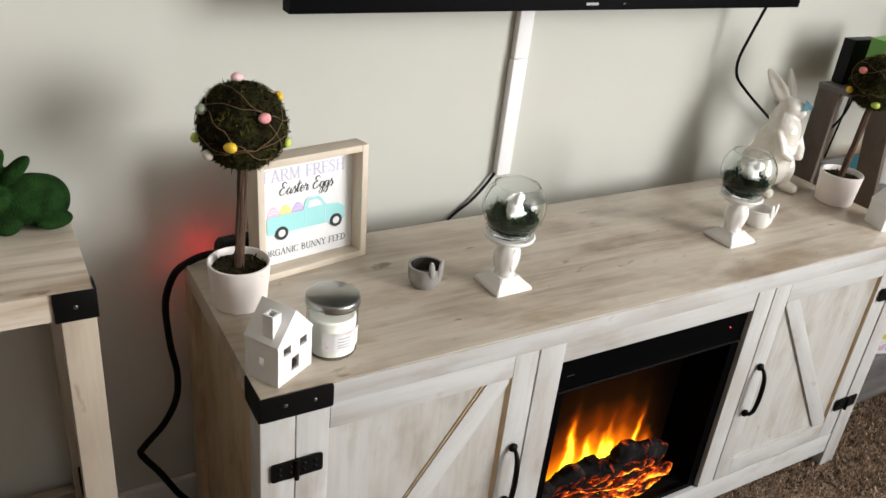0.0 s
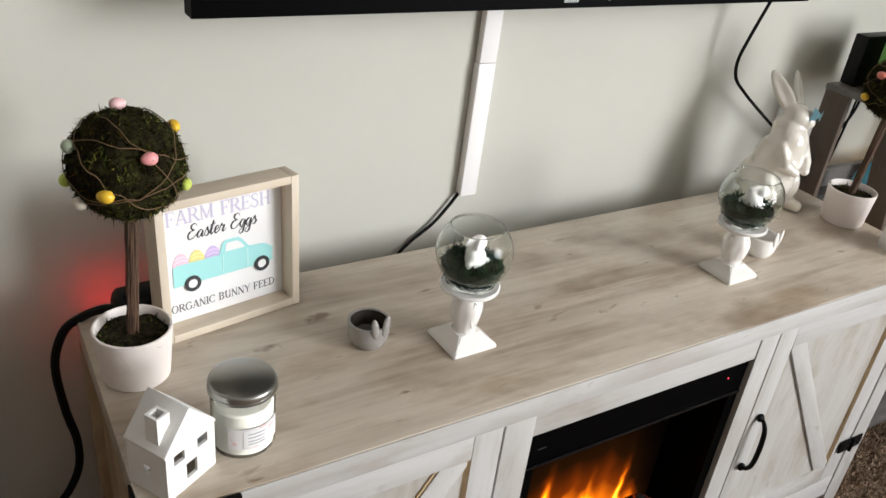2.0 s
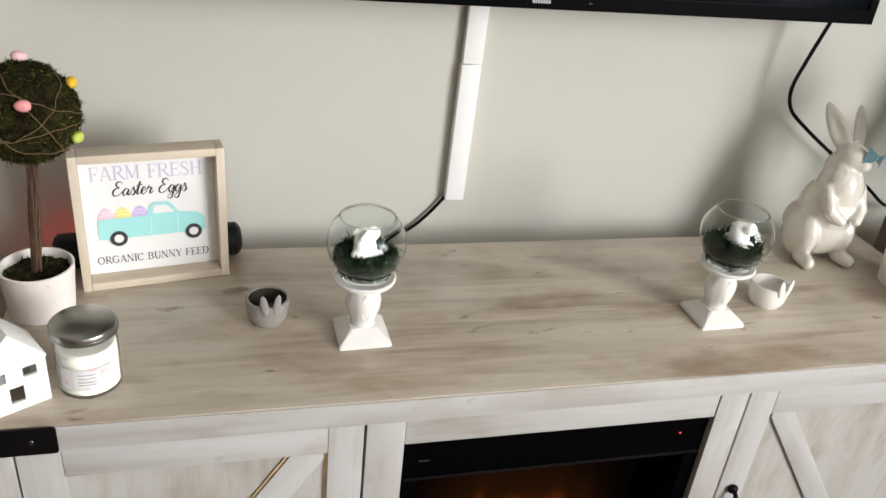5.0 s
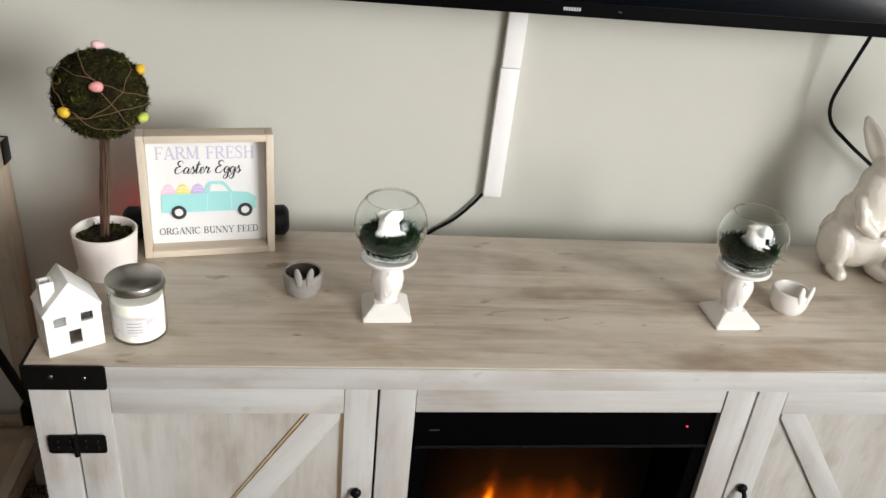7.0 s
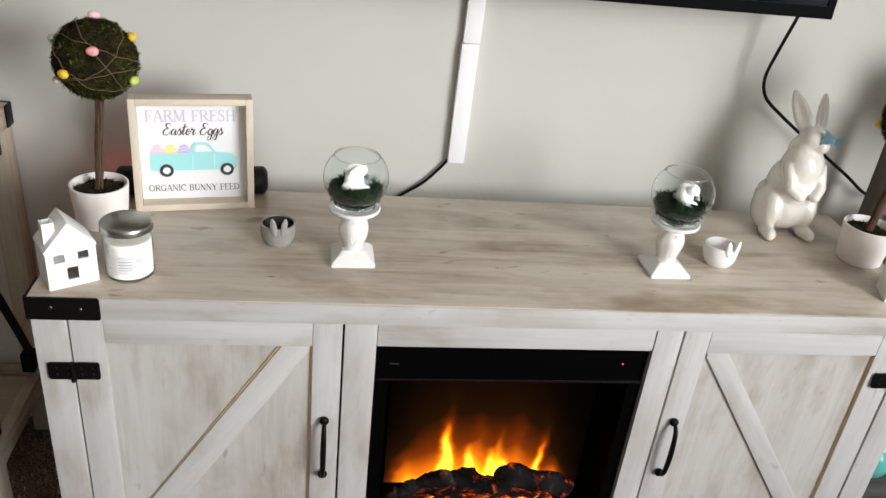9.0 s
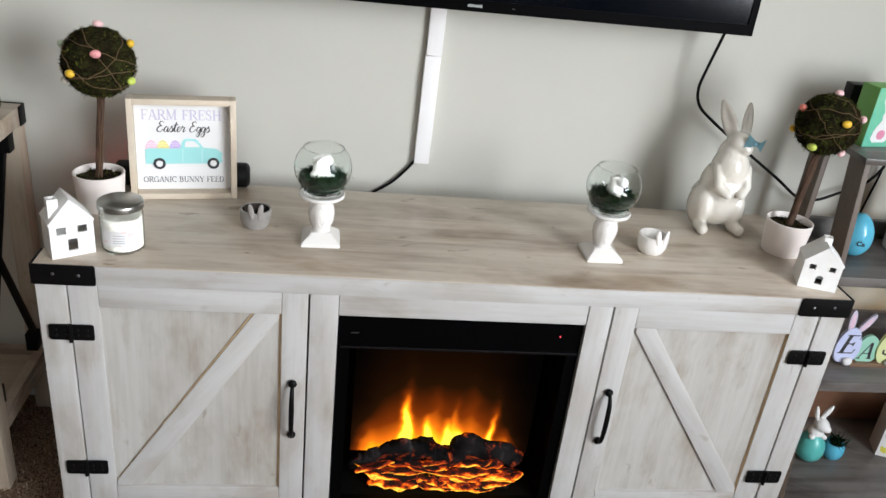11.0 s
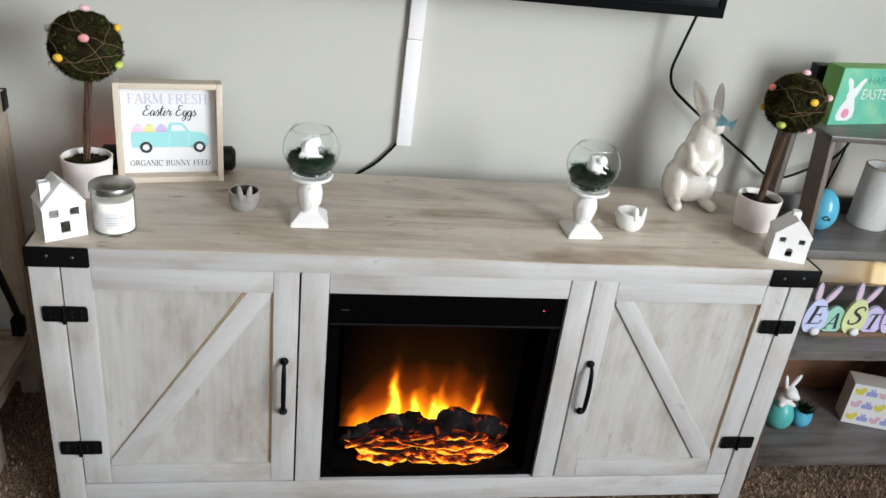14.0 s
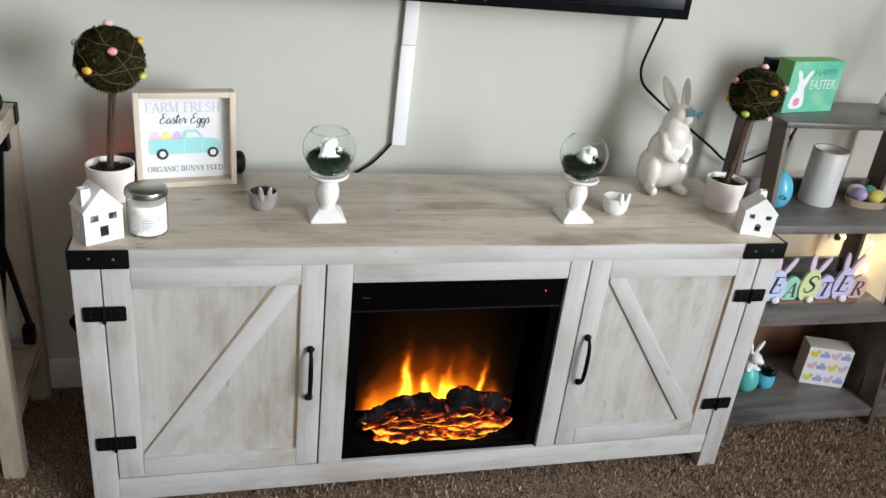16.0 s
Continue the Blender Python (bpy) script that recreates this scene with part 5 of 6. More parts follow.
def little_rabbit(m):
    bm = bmesh.new()
    blob(bm, (0, 0.003, 0.013), (0.0125, 0.0145, 0.0135))
    blob(bm, (0.001, 0.006, 0.021), (0.0105, 0.0105, 0.0110))
    blob(bm, (0.002, -0.007, 0.0285), (0.0092, 0.0105, 0.0090))
    for s in (-1, 1):
        blob(bm, (0.002 + s * 0.0055, 0.0055, 0.0325), (0.0036, 0.0105, 0.0042), (-14, 0, s * -16))
        blob(bm, (s * 0.008, -0.010, 0.005), (0.0048, 0.0075, 0.0048))
    blob(bm, (0, 0.017, 0.009), (0.0055, 0.0055, 0.0055))
    ob = part("rabbit_figurine", bm, ceramic)
    ob.matrix_basis = m
    return tagged(fused(ob, 0.0016, 4), "tiny white ceramic rabbit sitting in moss", "figurine", "tiny rabbits")


little_rabbit(pose(0.469, 0.136, TOP + 0.1265, 0, 0, 120) @ Matrix.Scale(1.15, 4))
little_rabbit(pose(1.020, 0.133, TOP + 0.1265, 0, 0, 35) @ Matrix.Scale(1.12, 4))


# large glazed rabbit, standing up
def limb(bm, a, b, r0, r1, flat_to=None, n=7):
    """A tapered limb as a row of overlapping balls."""
    a, b = Vector(a), Vector(b)
    for k in range(n):
        f = k / (n - 1)
        r = r0 + (r1 - r0) * f
        blob(bm, a.lerp(b, f), (r, r, r) if flat_to is None else (r, r * flat_to, r), sub=2)


def ear(bm, a, b, wide, deep, face):
    """A long flattened ear from its root to its tip, hollowed on the side that faces a direction."""
    a, b = Vector(a), Vector(b)
    d = (b - a).normalized()
    n = Vector(face)
    n = (n - d * n.dot(d)).normalized()
    w = n.cross(d)
    half = (b - a).length * 0.54
    made = bmesh.ops.create_icosphere(bm, subdivisions=4, radius=1.0)["verts"]
    for q in made:
        x, y, z = q.co
        taper = 1.0 - 0.22 * z
        hollow = 0.55 * max(0.0, y) * max(0.0, 1 - (x / 0.6) ** 2) * max(0.0, 1 - z * z)
        q.co = (a + b) / 2 + w * (x * wide * taper) + n * ((y - hollow) * deep) + d * (z * half)


def big_rabbit(m):
    bm = bmesh.new()
    blob(bm, (0.002, 0.016, 0.056), (0.056, 0.058, 0.056))            # haunches
    blob(bm, (0.004, 0.006, 0.095), (0.049, 0.050, 0.062))        # belly
    blob(bm, (0.006, -0.004, 0.136), (0.041, 0.040, 0.052))        # chest
    blob(bm, (0.007, 0.004, 0.166), (0.031, 0.033, 0.036))        # neck
    blob(bm, (0.014, -0.002, 0.193), (0.0275, 0.030, 0.0255), (10, 0, 25))   # head
    blob(bm, (0.020, -0.022, 0.188), (0.0150, 0.0155, 0.0145), (0, 0, 25))    # muzzle
    for s in (-1, 1):
        blob(bm, (s * 0.036, 0.002, 0.048), (0.025, 0.042, 0.047))           # thighs
        limb(bm, (s * 0.038, -0.022, 0.012), (s * 0.041, -0.046, 0.0115), 0.0155, 0.0130)   # feet
        limb(bm, (0.006 + s * 0.031, -0.016, 0.142), (0.006 + s * 0.030, -0.037, 0.108), 0.0125, 0.0115)   # upper arms
        limb(bm, (0.006 + s * 0.031, -0.036, 0.108), (0.008 + s * 0.015, -0.050, 0.094), 0.0115, 0.0095)   # paws
    ear(bm, (0.001, 0.004, 0.203), (-0.013, 0.064, 0.266), 0.0165, 0.0072, (-0.60, -0.80, 0.1))
    ear(bm, (0.024, 0.002, 0.205), (0.042, 0.050, 0.268), 0.0118, 0.0068, (-0.10, -0.99, 0.1))
    blob(bm, (0, 0.074, 0.030), (0.016, 0.014, 0.016))            # tail
    ob = part("ceramic_rabbit", bm, ivory)
    ob.matrix_basis = m
    return tagged(fused(ob, 0.0024, 5), "glossy ivory ceramic rabbit standing upright on the cabinet", "rabbit statue")


RAB = pose(1.3165, 0.311, TOP + 0.0006, 0, 0, 0)
big_rabbit(RAB)
bow_cloth = mat("blue_ribbon", (0.22, 0.40, 0.46), 0.75)
bump(bow_cloth, noise_tex(bow_cloth, coords(bow_cloth), 500, 2), 0.3, 0.0006)
bow = thing("ribbon_bow", RAB @ pose(0.034, -0.028, 0.203, 0, 14, 10) @ Matrix.Scale(1.15, 4), "dusty blue ribbon bow tied on the rabbit's ear", "bow")
for s in (-1, 1):
    bm = bmesh.new()
    grid = [[bm.verts.new((s * (0.001 + 0.019 * u), -0.004 * math.sin(math.pi * u) - 0.002 * math.sin(6 * u), (v - 0.5) * (0.006 + 0.020 * u))) for v in (0, 0.33, 0.66, 1)] for u in (0, 0.25, 0.5, 0.75, 1)]
    for a, c in zip(grid, grid[1:]):
        for k in range(3):
            bm.faces.new((a[k], a[k + 1], c[k + 1], c[k]))
    bmesh.ops.solidify(bm, geom=bm.faces, thickness=0.0014)
    part("loop", bm, bow_cloth, bow)
part("knot", blob(bmesh.new(), (0, -0.001, 0), (0.0042, 0.0042, 0.0055), sub=2), bow_cloth, bow)

# ---- console table at the left end ----
table = thing("console_table", pose(-0.166, 0.146, 0), "oak console table with washed top, tan legs darkened as shade, black X-brace", "table")
TL, TD, TT = 1.12, 0.326, 0.754
# pale tan oak, browned to carry the shade below the tabletop
shaded_tan_z = wood("shaded_tan_oak_z", (0.45, 0.38, 0.295), (0.34, 0.27, 0.19), (0.5, 0.4, 0.3), "z", 0.5)
shaded_tan_x = wood("shaded_tan_oak_x", (0.45, 0.38, 0.295), (0.34, 0.27, 0.19), (0.5, 0.4, 0.3), "x", 0.5)
part("tabletop", box(-TL, 0, 0, TD, TT - 0.040, TT, 0.002), top_wood, table)
for x in (-TL, -0.042):
    for y in (0, TD - 0.042):
        part("leg", box(x, x + 0.042, y, y + 0.042, 0, TT - 0.0405, 0.0015), shaded_tan_z, table)
part("lower_shelf", box(-TL + 0.002, -0.002, 0.043, TD - 0.043, 0.128, 0.154, 0.0015), shaded_tan_x, table)
for y in (0.003, TD - 0.025):
    part("rail", box(-TL + 0.0425, -0.0425, y, y + 0.022, 0.122, 0.156, 0.0015), shaded_tan_x, table)
for x in (-TL + 0.003, -0.025):
    part("end_rail", box(x, x + 0.022, 0.0425, TD - 0.0425, 0.160, 0.172, 0.001), shaded_tan_x, table)
for x in (-TL + 0.021, -0.021):
    for a, b_ in (((0.042, 0.70), (TD - 0.045, 0.20)), ((TD - 0.045, 0.70), (0.042, 0.20))):
        d = Vector((0, b_[0] - a[0], b_[1] - a[1]))
        m = Matrix.Translation((x + (0.005 if a[0] < 0.1 else -0.005), (a[0] + b_[0]) / 2, (a[1] + b_[1]) / 2)) @ d.to_track_quat("Z", "X").to_matrix().to_4x4()
        part("brace", box(-0.008, 0.008, -0.0045, 0.0045, -d.length / 2, d.length / 2, 0.0008), black_metal, table, "black metal brace", m=m)
    for y, z in ((0.052, 0.69), (TD - 0.060, 0.69), (TD - 0.060, 0.205), (0.052, 0.205)):
        part("brace_plate", box(x - 0.012, x + 0.012, y - 0.010, y + 0.018, z - 0.022, z + 0.022, 0.001), black_metal, table)
for x0, x1 in ((-0.049, 0.002), (-TL - 0.002, -TL + 0.049)):
    for y in (-0.001, TD + 0.004):
        p = part("corner_plate", box(x0, x1, y - 0.003, y, TT - 0.041, TT + 0.0008, 0.0008), black_metal, table, "black metal corner plate")
        part("screw", blob(bmesh.new(), ((x0 + x1) / 2, y - 0.003, TT - 0.021), (0.0032, 0.0016, 0.0032), sub=2), steel, p)
        xs = 0.0006 if x1 > -0.1 else -TL - 0.003
        part("side_leaf", box(xs, xs + 0.0024, min(y, y - 0.03) if y > 0.1 else y - 0.002, y if y > 0.1 else 0.03, TT - 0.041, TT + 0.0008, 0.0006), black_metal, p)

bm = bmesh.new()
blob(bm, (0, 0, 0.038), (0.048, 0.034, 0.038))
blob(bm, (0.016, 0, 0.036), (0.036, 0.036, 0.036))
blob(bm, (-0.052, -0.012, 0.055), (0.026, 0.022, 0.023), (0, 12, 0))
blob(bm, (-0.070, -0.015, 0.050), (0.012, 0.013, 0.012))
blob(bm, (-0.038, -0.018, 0.016), (0.020, 0.014, 0.018))
blob(bm, (-0.040, 0.018, 0.014), (0.018, 0.012, 0.015))
blob(bm, (0.020, -0.028, 0.014), (0.026, 0.012, 0.014))
blob(bm, (-0.018, -0.016, 0.090), (0.010, 0.014, 0.027), (0, 48, 0))
blob(bm, (-0.040, -0.002, 0.096), (0.010, 0.013, 0.026), (0, 30, 0))
mr = part("moss_rabbit", bm, flock)
mr.matrix_basis = pose(-0.213, 0.352, TT + 0.001, 0, 0, 10)
tagged(fused(mr, 0.0022, 4), "green flocked rabbit figure crouching on the table", "rabbit statue")

# ---- leaning shelf unit at the right end ----
SX0, SX1 = 1.556, 2.042
LEVELS = ((0.028, 0.055), (0.318, 0.342), (0.568, 0.591), (0.835, 0.848))
# shelf oak reddened: warm light in the bottom compartment put into its colour
warm_lit_wood = wood("warm_lit_oak", (0.20, 0.10, 0.055), (0.12, 0.055, 0.03), (0.45, 0.35, 0.28), "x", 0.5)
unit = thing("shelf_unit", pose(SX0, 0, 0), "grey-brown oak shelf unit with leaning front posts", "shelf")
SWD = SX1 - SX0


def front_y(z):
    return 0.098 + 0.135 * z


for x in (0.0, SWD - 0.013):
    bm = bmesh.new()
    vs = [bm.verts.new((x + dx, front_y(z) + dy, z)) for dx in (0, 0.013) for dy in (0, 0.058) for z in (0, 0.8345)]
    for q in ((0, 1, 3, 2), (4, 6, 7, 5), (0, 4, 5, 1), (2, 3, 7, 6), (0, 2, 6, 4), (1, 5, 7, 3)):
        bm.faces.new([vs[i] for i in q])
    bmesh.ops.recalc_face_normals(bm, faces=bm.faces)
    bmesh.ops.bevel(bm, geom=list(bm.edges), offset=0.001, segments=1, affect="EDGES")
    part("front_post", bm, shelf_z, unit)
    part("back_post", box(x, x + 0.013, 0.352, 0.412, 0, 0.8345, 0.001), shelf_z, unit)
for i, (a, b_) in enumerate(LEVELS):
    full = i == 3
    part("shelf", box(-0.004 if full else 0.0135, SWD + 0.004 if full else SWD - 0.0135, front_y(b_) - (0.006 if full else -0.002), 0.412 if full else 0.395, a, b_, 0.0012), shelf_x, unit)
    if not full:
        part("back_rail", box(0.0135, SWD - 0.0135, 0.396, 0.411, a, b_ + (0.135 if i == 0 else 0.043), 0.001), warm_lit_wood if i == 0 else shelf_x, unit)

part("end_panel", box(SWD - 0.012, SWD - 0.001, front_y(0.2) + 0.050, 0.3515, 0.056, 0.318, 0.0008), shelf_z, unit, "dark stained end panel")
SH1, SH2, SH3, SH4 = (l[1] for l in LEVELS)

# green greeting box on the top
g = thing("easter_box_sign", pose(1.585, 0.285, SH4, 0, 0, 11.9), "green wooden block sign with a white rabbit and lettering", "sign")
GW, GH, GD = 0.175, 0.127, 0.047
green_side = mat("green_side", (0.17, 0.40, 0.09), 0.5)
green_front = mat("green_front", (0.10, 0.42, 0.26), 0.5)
v = coords(green_front)
base(green_front, ramp(green_front, noise_tex(green_front, v, 14, 5, 0.6, 0.5), [(0.35, (0.11, 0.44, 0.32)), (0.55, (0.18, 0.54, 0.35)), (0.7, (0.28, 0.58, 0.36))]))
part("block", box(0, GW, 0, GD, 0, GH, 0.0012), green_side, g, "green painted block")
face = part("front_panel", box(0.0006, GW - 0.0006, -0.001, -0.0002, 0.0006, GH - 0.0006, 0), green_front, g, "teal green front")
bunny_pts = [(0.030, 0.010), (0.052, 0.010), (0.060, 0.018), (0.060, 0.034), (0.056, 0.048), (0.052, 0.060), (0.054, 0.066), (0.057, 0.074), (0.060, 0.086), (0.066, 0.100), (0.064, 0.106), (0.056, 0.100), (0.050, 0.088), (0.046, 0.082), (0.042, 0.084),
             (0.040, 0.096), (0.034, 0.104), (0.028, 0.106), (0.028, 0.098), (0.033, 0.086), (0.036, 0.076), (0.034, 0.068), (0.036, 0.058), (0.030, 0.046), (0.026, 0.034), (0.024, 0.018)]
flat("printed_rabbit", [(0.040 + (x - 0.042) * 1.35, z) for x, z in bunny_pts], print_white, face, -0.0012, 0.0004)
flat("printed_tail", ellipse(0.040, 0.027, 0.0105, 0.0105), mat("tail_pink", (0.70, 0.26, 0.38), 0.6), face, -0.0018, 0.0003)
lettering("greeting", "HAPPY", 0.024, mat("dark_teal", (0.03, 0.20, 0.16), 0.6), face, pose(0.118, -0.0014, 0.092), width=0.075, thick=0.0002, bold=-0.0004)
lettering("greeting", "EASTER", 0.034, print_white, face, pose(0.117, -0.0014, 0.058), width=0.088, thick=0.0002, bold=-0.0003)

rb = thing("router", pose(1.585, 0.374, SH4), "black upright electronics box standing behind the green sign", "router")
part("case", box(0, 0.10, 0, 0.032, 0.002, 0.110, 0.003), black_plastic, rb)
part("base", box(0.01, 0.09, 0.001, 0.031, 0, 0.002, 0), black_plastic, rb)

# small plant on the top shelf
leaf_green = mat("leaf_green", (0.06, 0.14, 0.03), 0.5)
base(leaf_green, ramp(leaf_green, noise_tex(leaf_green, coords(leaf_green), 40, 3), [(0.3, (0.04, 0.10, 0.02)), (0.7, (0.12, 0.22, 0.05))]))
pl = thing("potted_plant", pose(1.938, 0.318, SH4), "trailing green plant in a round white pot", "plant")
part("pot", lathe([(0, 0), (0.020, 0), (0.030, 0.010), (0.033, 0.025), (0.029, 0.040), (0.026, 0.043), (0.023, 0.043), (0.026, 0.036), (0, 0.034)], 32), matte_white, pl, "round white pot")
rg = random.Random(8)


def leaf(bm, p, d, l, w):
    d = Vector(d).normalized()
    s = d.cross(Vector((0.3, -0.8, 0.5))).normalized() * w
    n = d.cross(s).normalized() * w * 0.5
    p = Vector(p)
    q = [bm.verts.new(c) for c in (p, p + d * l * 0.35 + s + n, p + d * l * 0.75 + s * 0.8 + n, p + d * l, p + d * l * 0.75 - s * 0.8 + n, p + d * l * 0.35 - s + n)]
    c0, c1 = bm.verts.new(p + d * l * 0.38), bm.verts.new(p + d * l * 0.75)
    for f in ((q[0], q[1], c0), (q[1], q[2], c1, c0), (q[2], q[3], c1), (q[3], q[4], c1), (q[4], q[5], c0, c1), (q[5], q[0], c0)):
        bm.faces.new(f)


for k in range(7):
    bm = bmesh.new()
    a = k * 0.9
    leaf(bm, (0.012 * math.cos(a), 0.012 * math.sin(a), 0.036), (math.cos(a) * 0.7, math.sin(a) * 0.7, 0.8), 0.024, 0.007)
    part("leaf", bm, leaf_green, pl)
for tip, lv in (((0.062, 0.02, 0.235), ((0.020, 0.0, 0.195), (-0.024, -0.01, 0.180), (0.03, 0, 0.23))), ((0.085, 0.03, 0.17), ((0.02, 0.0, 0.120), (0.0, -0.01, 0.118), (0.05, 0.0, 0.155)))):
    pts = smooth_curve([(0.006, 0, 0.034), (0.035, 0.005, 0.10), (0.055, 0.01, tip[2] - 0.04), tip], 6)
    part("stem", tube(pts, 0.0012, 6), leaf_green, pl)
part("stem", tube(smooth_curve([(0, 0, 0.036), (0.004, 0.0, 0.10), (0.010, 0.0, 0.16), (0.014, 0.0, 0.225)], 6), 0.0012, 6), leaf_green, pl)
for p, d, l in (((0.050, 0.01, 0.165), (-0.8, -0.2, -0.45), 0.040), ((0.055, 0.01, 0.180), (-0.7, 0, 0.3), 0.030), ((0.055, 0.01, 0.125), (-1, -0.1, -0.12), 0.040), ((0.060, 0.02, 0.215), (-0.8, 0, 0.4), 0.03), ((0.06, 0.02, 0.19), (0.8, 0, 0.2), 0.035), ((0.07, 0.02, 0.14), (0.8, 0.1, 0.1), 0.035), ((0.06, 0.02, 0.235), (0.2, 0, 1), 0.03), ((0.012, 0.0, 0.190), (-1, -0.1, 0.1), 0.050), ((0.010, 0.0, 0.165), (-0.9, -0.2, -0.2), 0.044), ((0.008, 0.0, 0.135), (-0.9, 0.0, 0.15), 0.046), ((0.004, 0.0, 0.080), (-1, -0.1, 0.3), 0.036), ((0.002, 0.0, 0.062), (-0.8, -0.3, 0.3), 0.034)):
    bm = bmesh.new()
    leaf(bm, p, d, l, 0.0075)
    part("leaf", bm, leaf_green, pl)

# second level: egg, crock, tray of eggs
e = thing("blue_egg", pose(1.655, 0.296, SH3), "glossy sky blue decorative egg with a printed word", "egg ornament")
part("shell", egg_bm(0.036, 1.42, 32), egg_blue, e, m=pose(0, 0, 0.0511))
lettering("printed_mark", "Ca", 0.016, ink_black, e, pose(-0.008, -0.0366, 0.038, 4, 0, -14), thick=0.0002, bold=0.0004)
c = thing("stoneware_crock", pose(1.813, 0.336, SH3), "tall speckled white stoneware crock", "crock")
part("body", lathe([(0, 0), (0.043, 0), (0.0455, 0.003), (0.0455, 0.146), (0.044, 0.149), (0.0415, 0.149), (0.040, 0.145), (0.040, 0.012), (0, 0.010)], 48), speckled, c)
part("rim", lathe([(0.0416, 0.1485), (0.0450, 0.1482), (0.0458, 0.1500), (0.0440, 0.1516), (0.0420, 0.1510), (0.0416, 0.1485)], 48), carton, c, "bare tan clay rim")
tr = thing("egg_tray", pose(1.962, 0.318, SH3, 0, 0, -8), "brown paper tray holding pastel eggs", "egg tray")
part("tray", lathe([(0, 0.004), (0.055, 0.004), (0.060, 0.020), (0.062, 0.020), (0.058, 0.0), (0, 0.0)], 24), carton, tr, m=Matrix.Diagonal((1.0, 0.62, 1.0, 1)))
for i, (x, y, z, mt) in enumerate(((-0.030, -0.006, 0.030, egg_lilac), (-0.022, 0.022, 0.030, egg_cream), (0.014, -0.014, 0.030, egg_butter), (0.018, 0.020, 0.028, egg_teal))):
    tagged(part("loose_egg", egg_bm(0.0195, 1.22, 24), mt, m=pose(1.962, 0.318, SH3, 0, 0, -8) @ pose(x, y, z, 70, 20, i * 50)), "glittery pastel egg resting in the paper tray", "egg", "eggs in the tray")

# third level: word sign made of eggs on a wooden base
es = thing("easter_word_sign", pose(1.640, 0.212, SH2), "pastel wooden egg letters with rabbit ears on base", "sign")
part("base", box(0.055, 0.305, 0.0, 0.030, 0, 0.010, 0.0015), mat("sign_base_brown", (0.20, 0.12, 0.07), 0.6), es, "brown wooden base")
pastel = {k: mat("pastel_" + k, c, 0.5) for k, c in {"blue": (0.56, 0.60, 0.82), "green": (0.34, 0.62, 0.48), "yellow": (0.68, 0.72, 0.36), "lilac": (0.60, 0.54, 0.80), "violet": (0.64, 0.56, 0.78), "peach": (0.66, 0.46, 0.38)}.items()}
ear_in = mat("ear_pink", (0.72, 0.52, 0.62), 0.6)
ear_out = mat("ear_grey_lilac", (0.50, 0.48, 0.58), 0.6)
for i, (ch, col, ears, x, h) in enumerate((("E", "blue", True, 0.036, 0.098), ("A", "green", False, 0.090, 0.076), ("S", "yellow", True, 0.142, 0.100), ("T", "lilac", False, 0.196, 0.078), ("E", "violet", True, 0.248, 0.102), ("R", "peach", False, 0.304, 0.076))):
    y = 0.008 if ears else 0.013
    rw = 0.031 if ears else 0.029
    pts = []
    for k in range(32):
        a = 2 * math.pi * k / 32
        pts.append((x + rw * (1 - 0.13 * math.sin(a)) * math.cos(a), 0.0102 + max(0.0, h * 0.5 * (1 + math.sin(a)) - 0.006)))
    pts = [p for j, p in enumerate(pts) if j == 0 or (abs(p[0] - pts[j - 1][0]) + abs(p[1] - pts[j - 1][1])) > 1e-5]
    piece = part("letter_egg", prism(pts, y - 0.004, y + 0.004), pastel[col], es, col + " painted wooden egg")
    pen_lettering("letter", ch, 0.050 if ears else 0.044, ink_black, piece, pose(x - 0.004, y - 0.0041, 0.034 if ears else 0.018), 0.040 if ears else 0.037, shear=0.22, heavy=0.16)
    if ears:
        for s, tilt in ((-1, 2), (1, 32)):
            m = pose(x + 0.002 + s * 0.010, y + 0.001, h - 0.010, 0, tilt if s > 0 else -4, 0)
            er = part("ear", prism([(px * 0.9, pz) for px, pz in ellipse(0, 0.029, 0.0095, 0.030)], -0.003, 0.003), ear_out, es, m=m)
            part("inner_ear", prism(ellipse(0, 0.028, 0.0055, 0.022), -0.0036, -0.003), ear_in, er)
        tail = bmesh.new()
        blob(tail, (x + 0.004, y - 0.011, 0.0165), (0.012, 0.0075, 0.0105), sub=3)
        for w in tail.verts:
            w.co += w.co.normalized() * 0.001 * noise.noise(w.co * 300)
        part("pompom_tail", tail, print_white, piece, "white pompom tail")

# bottom level: rabbit on an egg, small egg with greenery, patterned block
re = thing("rabbit_egg_ornament", pose(1.683, 0.226, SH1), "white rabbit hatching from a teal egg", "ornament")
part("egg", egg_bm(0.034, 1.28, 32), egg_teal, re, m=pose(0, 0, 0.0436))
bm = bmesh.new()
blob(bm, (0, 0, 0.088), (0.019, 0.018, 0.018))
blob(bm, (0.004, -0.006, 0.112), (0.018, 0.020, 0.017))
blob(bm, (0.012, -0.020, 0.108), (0.010, 0.010, 0.009))
blob(bm, (-0.012, 0.002, 0.140), (0.006, 0.006, 0.022), (0, -14, 0))
blob(bm, (0.014, 0.002, 0.142), (0.007, 0.006, 0.024), (0, 28, 0))
blob(bm, (-0.016, -0.014, 0.080), (0.008, 0.008, 0.006))
blob(bm, (0.016, -0.014, 0.080), (0.008, 0.008, 0.006))
fused(part("rabbit", bm, matte_white, re, "white rabbit"), 0.0022, 3)
se = thing("egg_planter", pose(1.752, 0.232, SH1), "small blue egg planter with dark greenery", "planter")
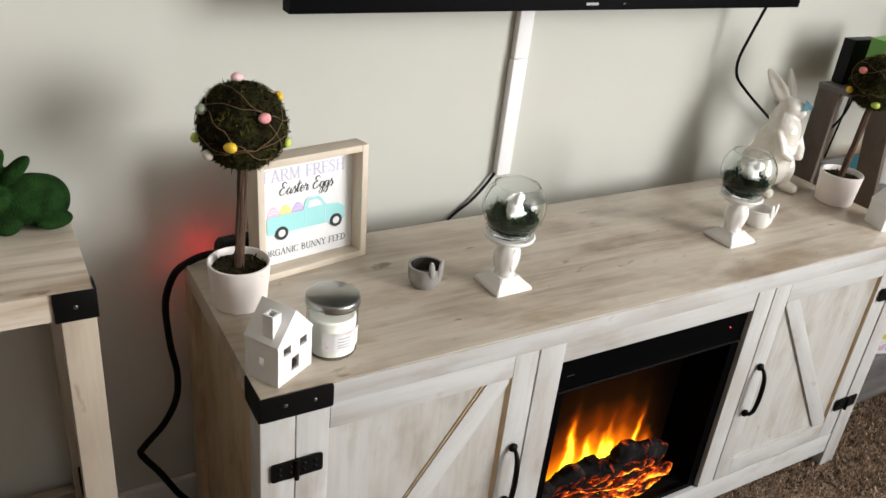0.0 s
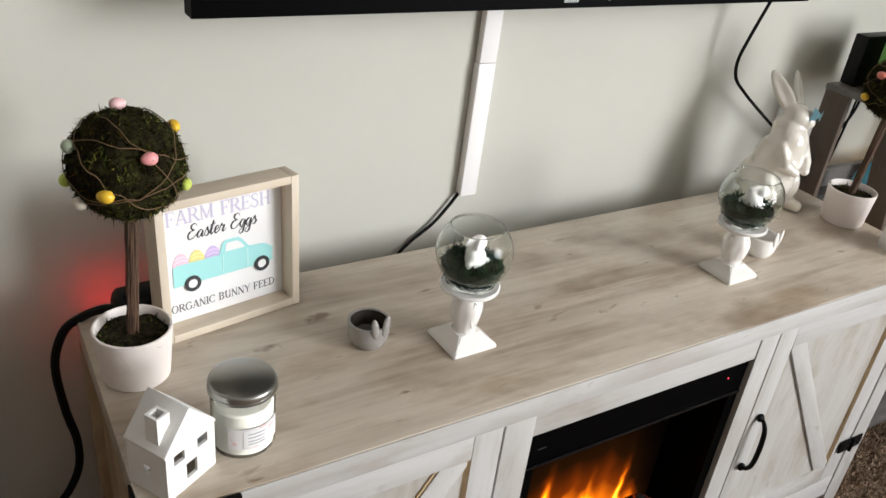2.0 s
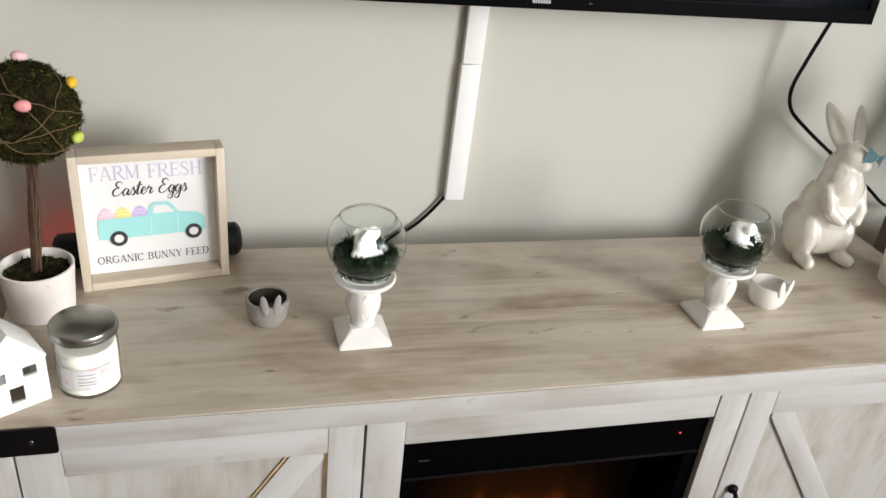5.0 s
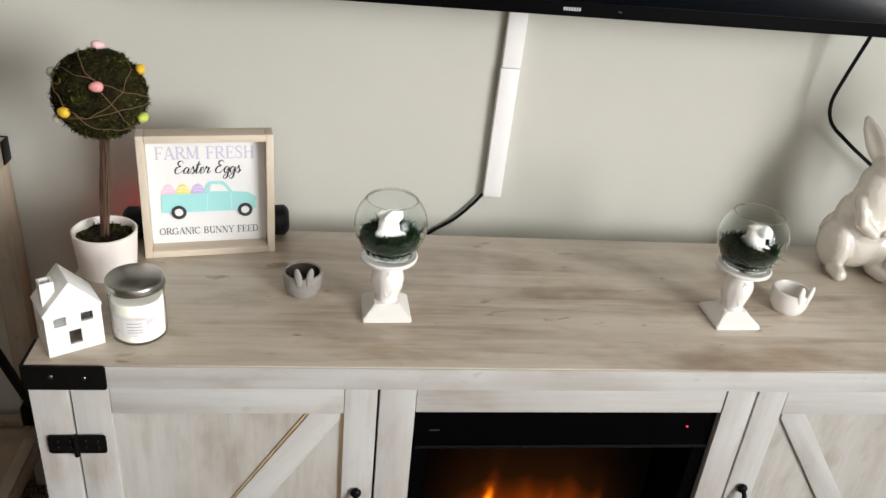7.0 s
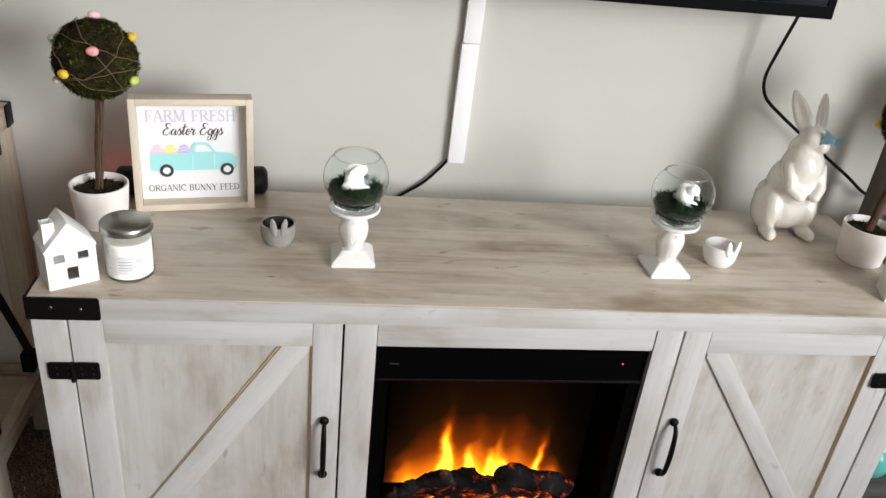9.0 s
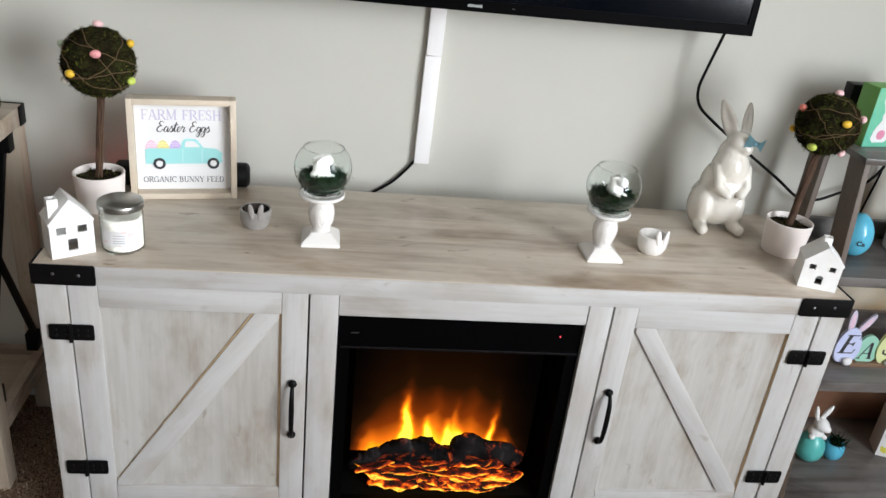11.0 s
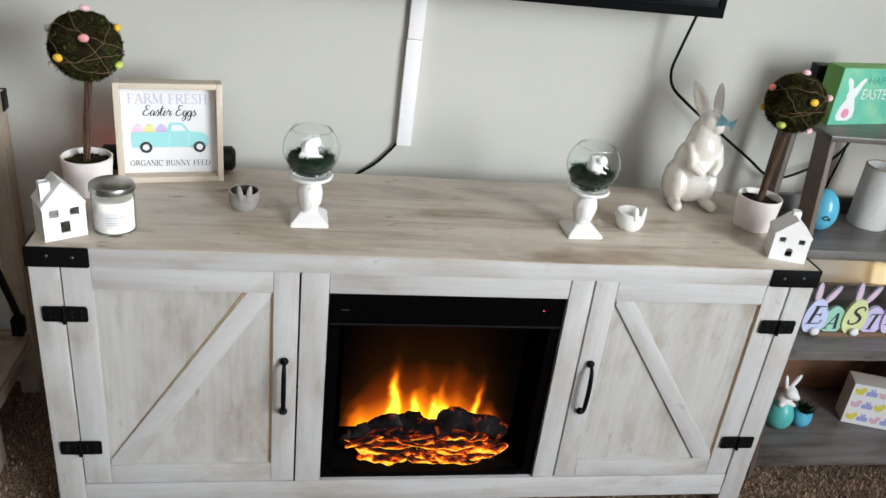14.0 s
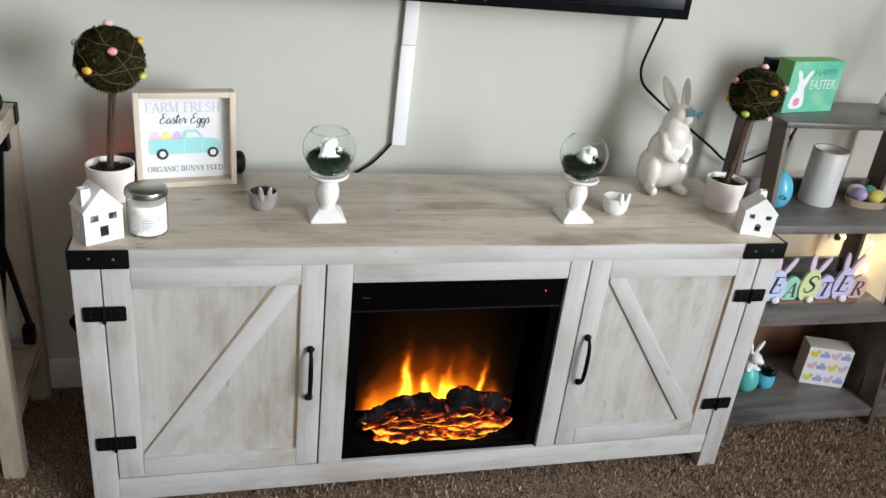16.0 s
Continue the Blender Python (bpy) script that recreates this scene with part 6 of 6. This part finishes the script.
part("egg", lathe([(0, 0), (0.012, 0.001), (0.0225, 0.012), (0.026, 0.028), (0.024, 0.044), (0.021, 0.050), (0.019, 0.048), (0.0, 0.042)], 28), egg_blue, se)
rg = random.Random(4)
part("greenery", tufts(bmesh.new(), [(Vector((rg.uniform(-0.012, 0.012), rg.uniform(-0.012, 0.012), 0.046)), Vector((0, 0, 1))) for k in range(160)], 0.030, 0.0016, 0.9, rg), dark_moss, se)

pb = thing("patterned_block", pose(1.883, 0.246, SH1, 0, 0, -19), "white wooden block printed with pastel rabbits and chicks", "block sign")
BW, BH, BD = 0.126, 0.124, 0.06
part("block", box(0, BW, 0, BD, 0, BH, 0.0015), mat("block_cream", (0.60, 0.54, 0.47), 0.6), pb)
bf = part("front_panel", box(0.0006, BW - 0.0006, -0.001, -0.0002, 0.0006, BH - 0.0006, 0), print_white, pb, "white printed front")
hop = mat("print_periwinkle", (0.34, 0.36, 0.66), 0.6)
rose = mat("print_rose", (0.70, 0.46, 0.54), 0.6)
lemon = mat("print_lemon", (0.70, 0.62, 0.08), 0.6)


def hare(cx, cz, s):
    return [(cx + s * x, cz + s * z) for x, z in ((-0.9, -0.7), (0.9, -0.7), (1.0, -0.1), (0.8, 0.3), (0.35, 0.3), (0.45, 0.9), (0.2, 1.0), (0.0, 0.45), (-0.2, 0.95), (-0.45, 0.85), (-0.3, 0.3), (-0.8, 0.2), (-1.05, -0.2))]


def chick(cx, cz, s):
    return [(cx + s * x, cz + s * z) for x, z in ((-0.95, 0.4), (-0.75, -0.5), (-0.1, -0.85), (0.6, -0.6), (0.85, 0.1), (1.05, 0.45), (0.85, 0.95), (0.35, 0.95), (0.1, 0.45), (-0.35, 0.3), (-0.65, 0.55))]


plan_cols = (lemon, hop, rose, hop), (rose, hop, lemon, rose), (lemon, hop, rose, hop)
for j in range(3):
    for i in range(4):
        mt = plan_cols[j][i]
        flat("print", (chick if mt is not hop else hare)(0.019 + i * 0.0295, 0.103 - j * 0.040, 0.0142), mt, bf, -0.0012, 0.0003)

# small black power brick under the bottom shelf
tagged(part("power_strip", box(1.90, 2.01, 0.16, 0.21, 0.0, 0.024, 0.003), black_plastic), "black power strip on the carpet under the shelf", "power strip")

# warm string lights behind and beside the shelf
bulb = mat("warm_bulb", (1, 0.8, 0.5), 0.3)
bulb.node_tree.nodes["Principled BSDF"].inputs["Emission Color"].default_value = (1.0, 0.62, 0.25, 1)
bulb.node_tree.nodes["Principled BSDF"].inputs["Emission Strength"].default_value = 650.0
sl = thing("string_lights", pose(2.14, 0.45, 0.0), "lit warm white string lights on clear wire", "string lights")
clear_wire = mat("clear_wire", (0.35, 0.28, 0.18), 0.4)
pts = smooth_curve([(-0.10, 0.02, 0.52), (-0.085, 0.015, 0.42), (-0.06, 0.0, 0.43), (-0.02, -0.02, 0.445), (0.02, -0.01, 0.40), (0.0, 0.0, 0.33), (0.05, 0.01, 0.30), (0.10, 0.0, 0.36), (0.13, -0.02, 0.22), (0.06, -0.05, 0.10), (0.02, -0.10, 0.05), (0.08, -0.16, 0.03), (0.03, -0.2, 0.02)], 8)
part("wire", tube(pts, 0.0012, 6), clear_wire, sl)
for k in range(4, len(pts), 9):
    part("bulb", blob(bmesh.new(), pts[k] + Vector((0, -0.004, 0.003)), (0.0032, 0.0032, 0.0048), sub=2), bulb, sl)
part("plug", box(-0.094, -0.078, 0.008, 0.022, 0.41, 0.45, 0.003), black_plastic, sl)

# wooden crate standing past the shelf
cr8 = thing("wooden_crate", pose(2.062, 0.13, 0), "weathered grey wooden crate beside the shelf", "crate")
for k in range(3):
    part("front_slat", box(0.0, 0.36, 0.0, 0.014, 0.002 + 0.052 * k, 0.048 + 0.052 * k, 0.002), shelf_x, cr8)
    for x in (0.0, 0.346):
        part("side_slat", box(x, x + 0.014, 0.0145, 0.23, 0.002 + 0.052 * k, 0.048 + 0.052 * k, 0.002), shelf_x, cr8)
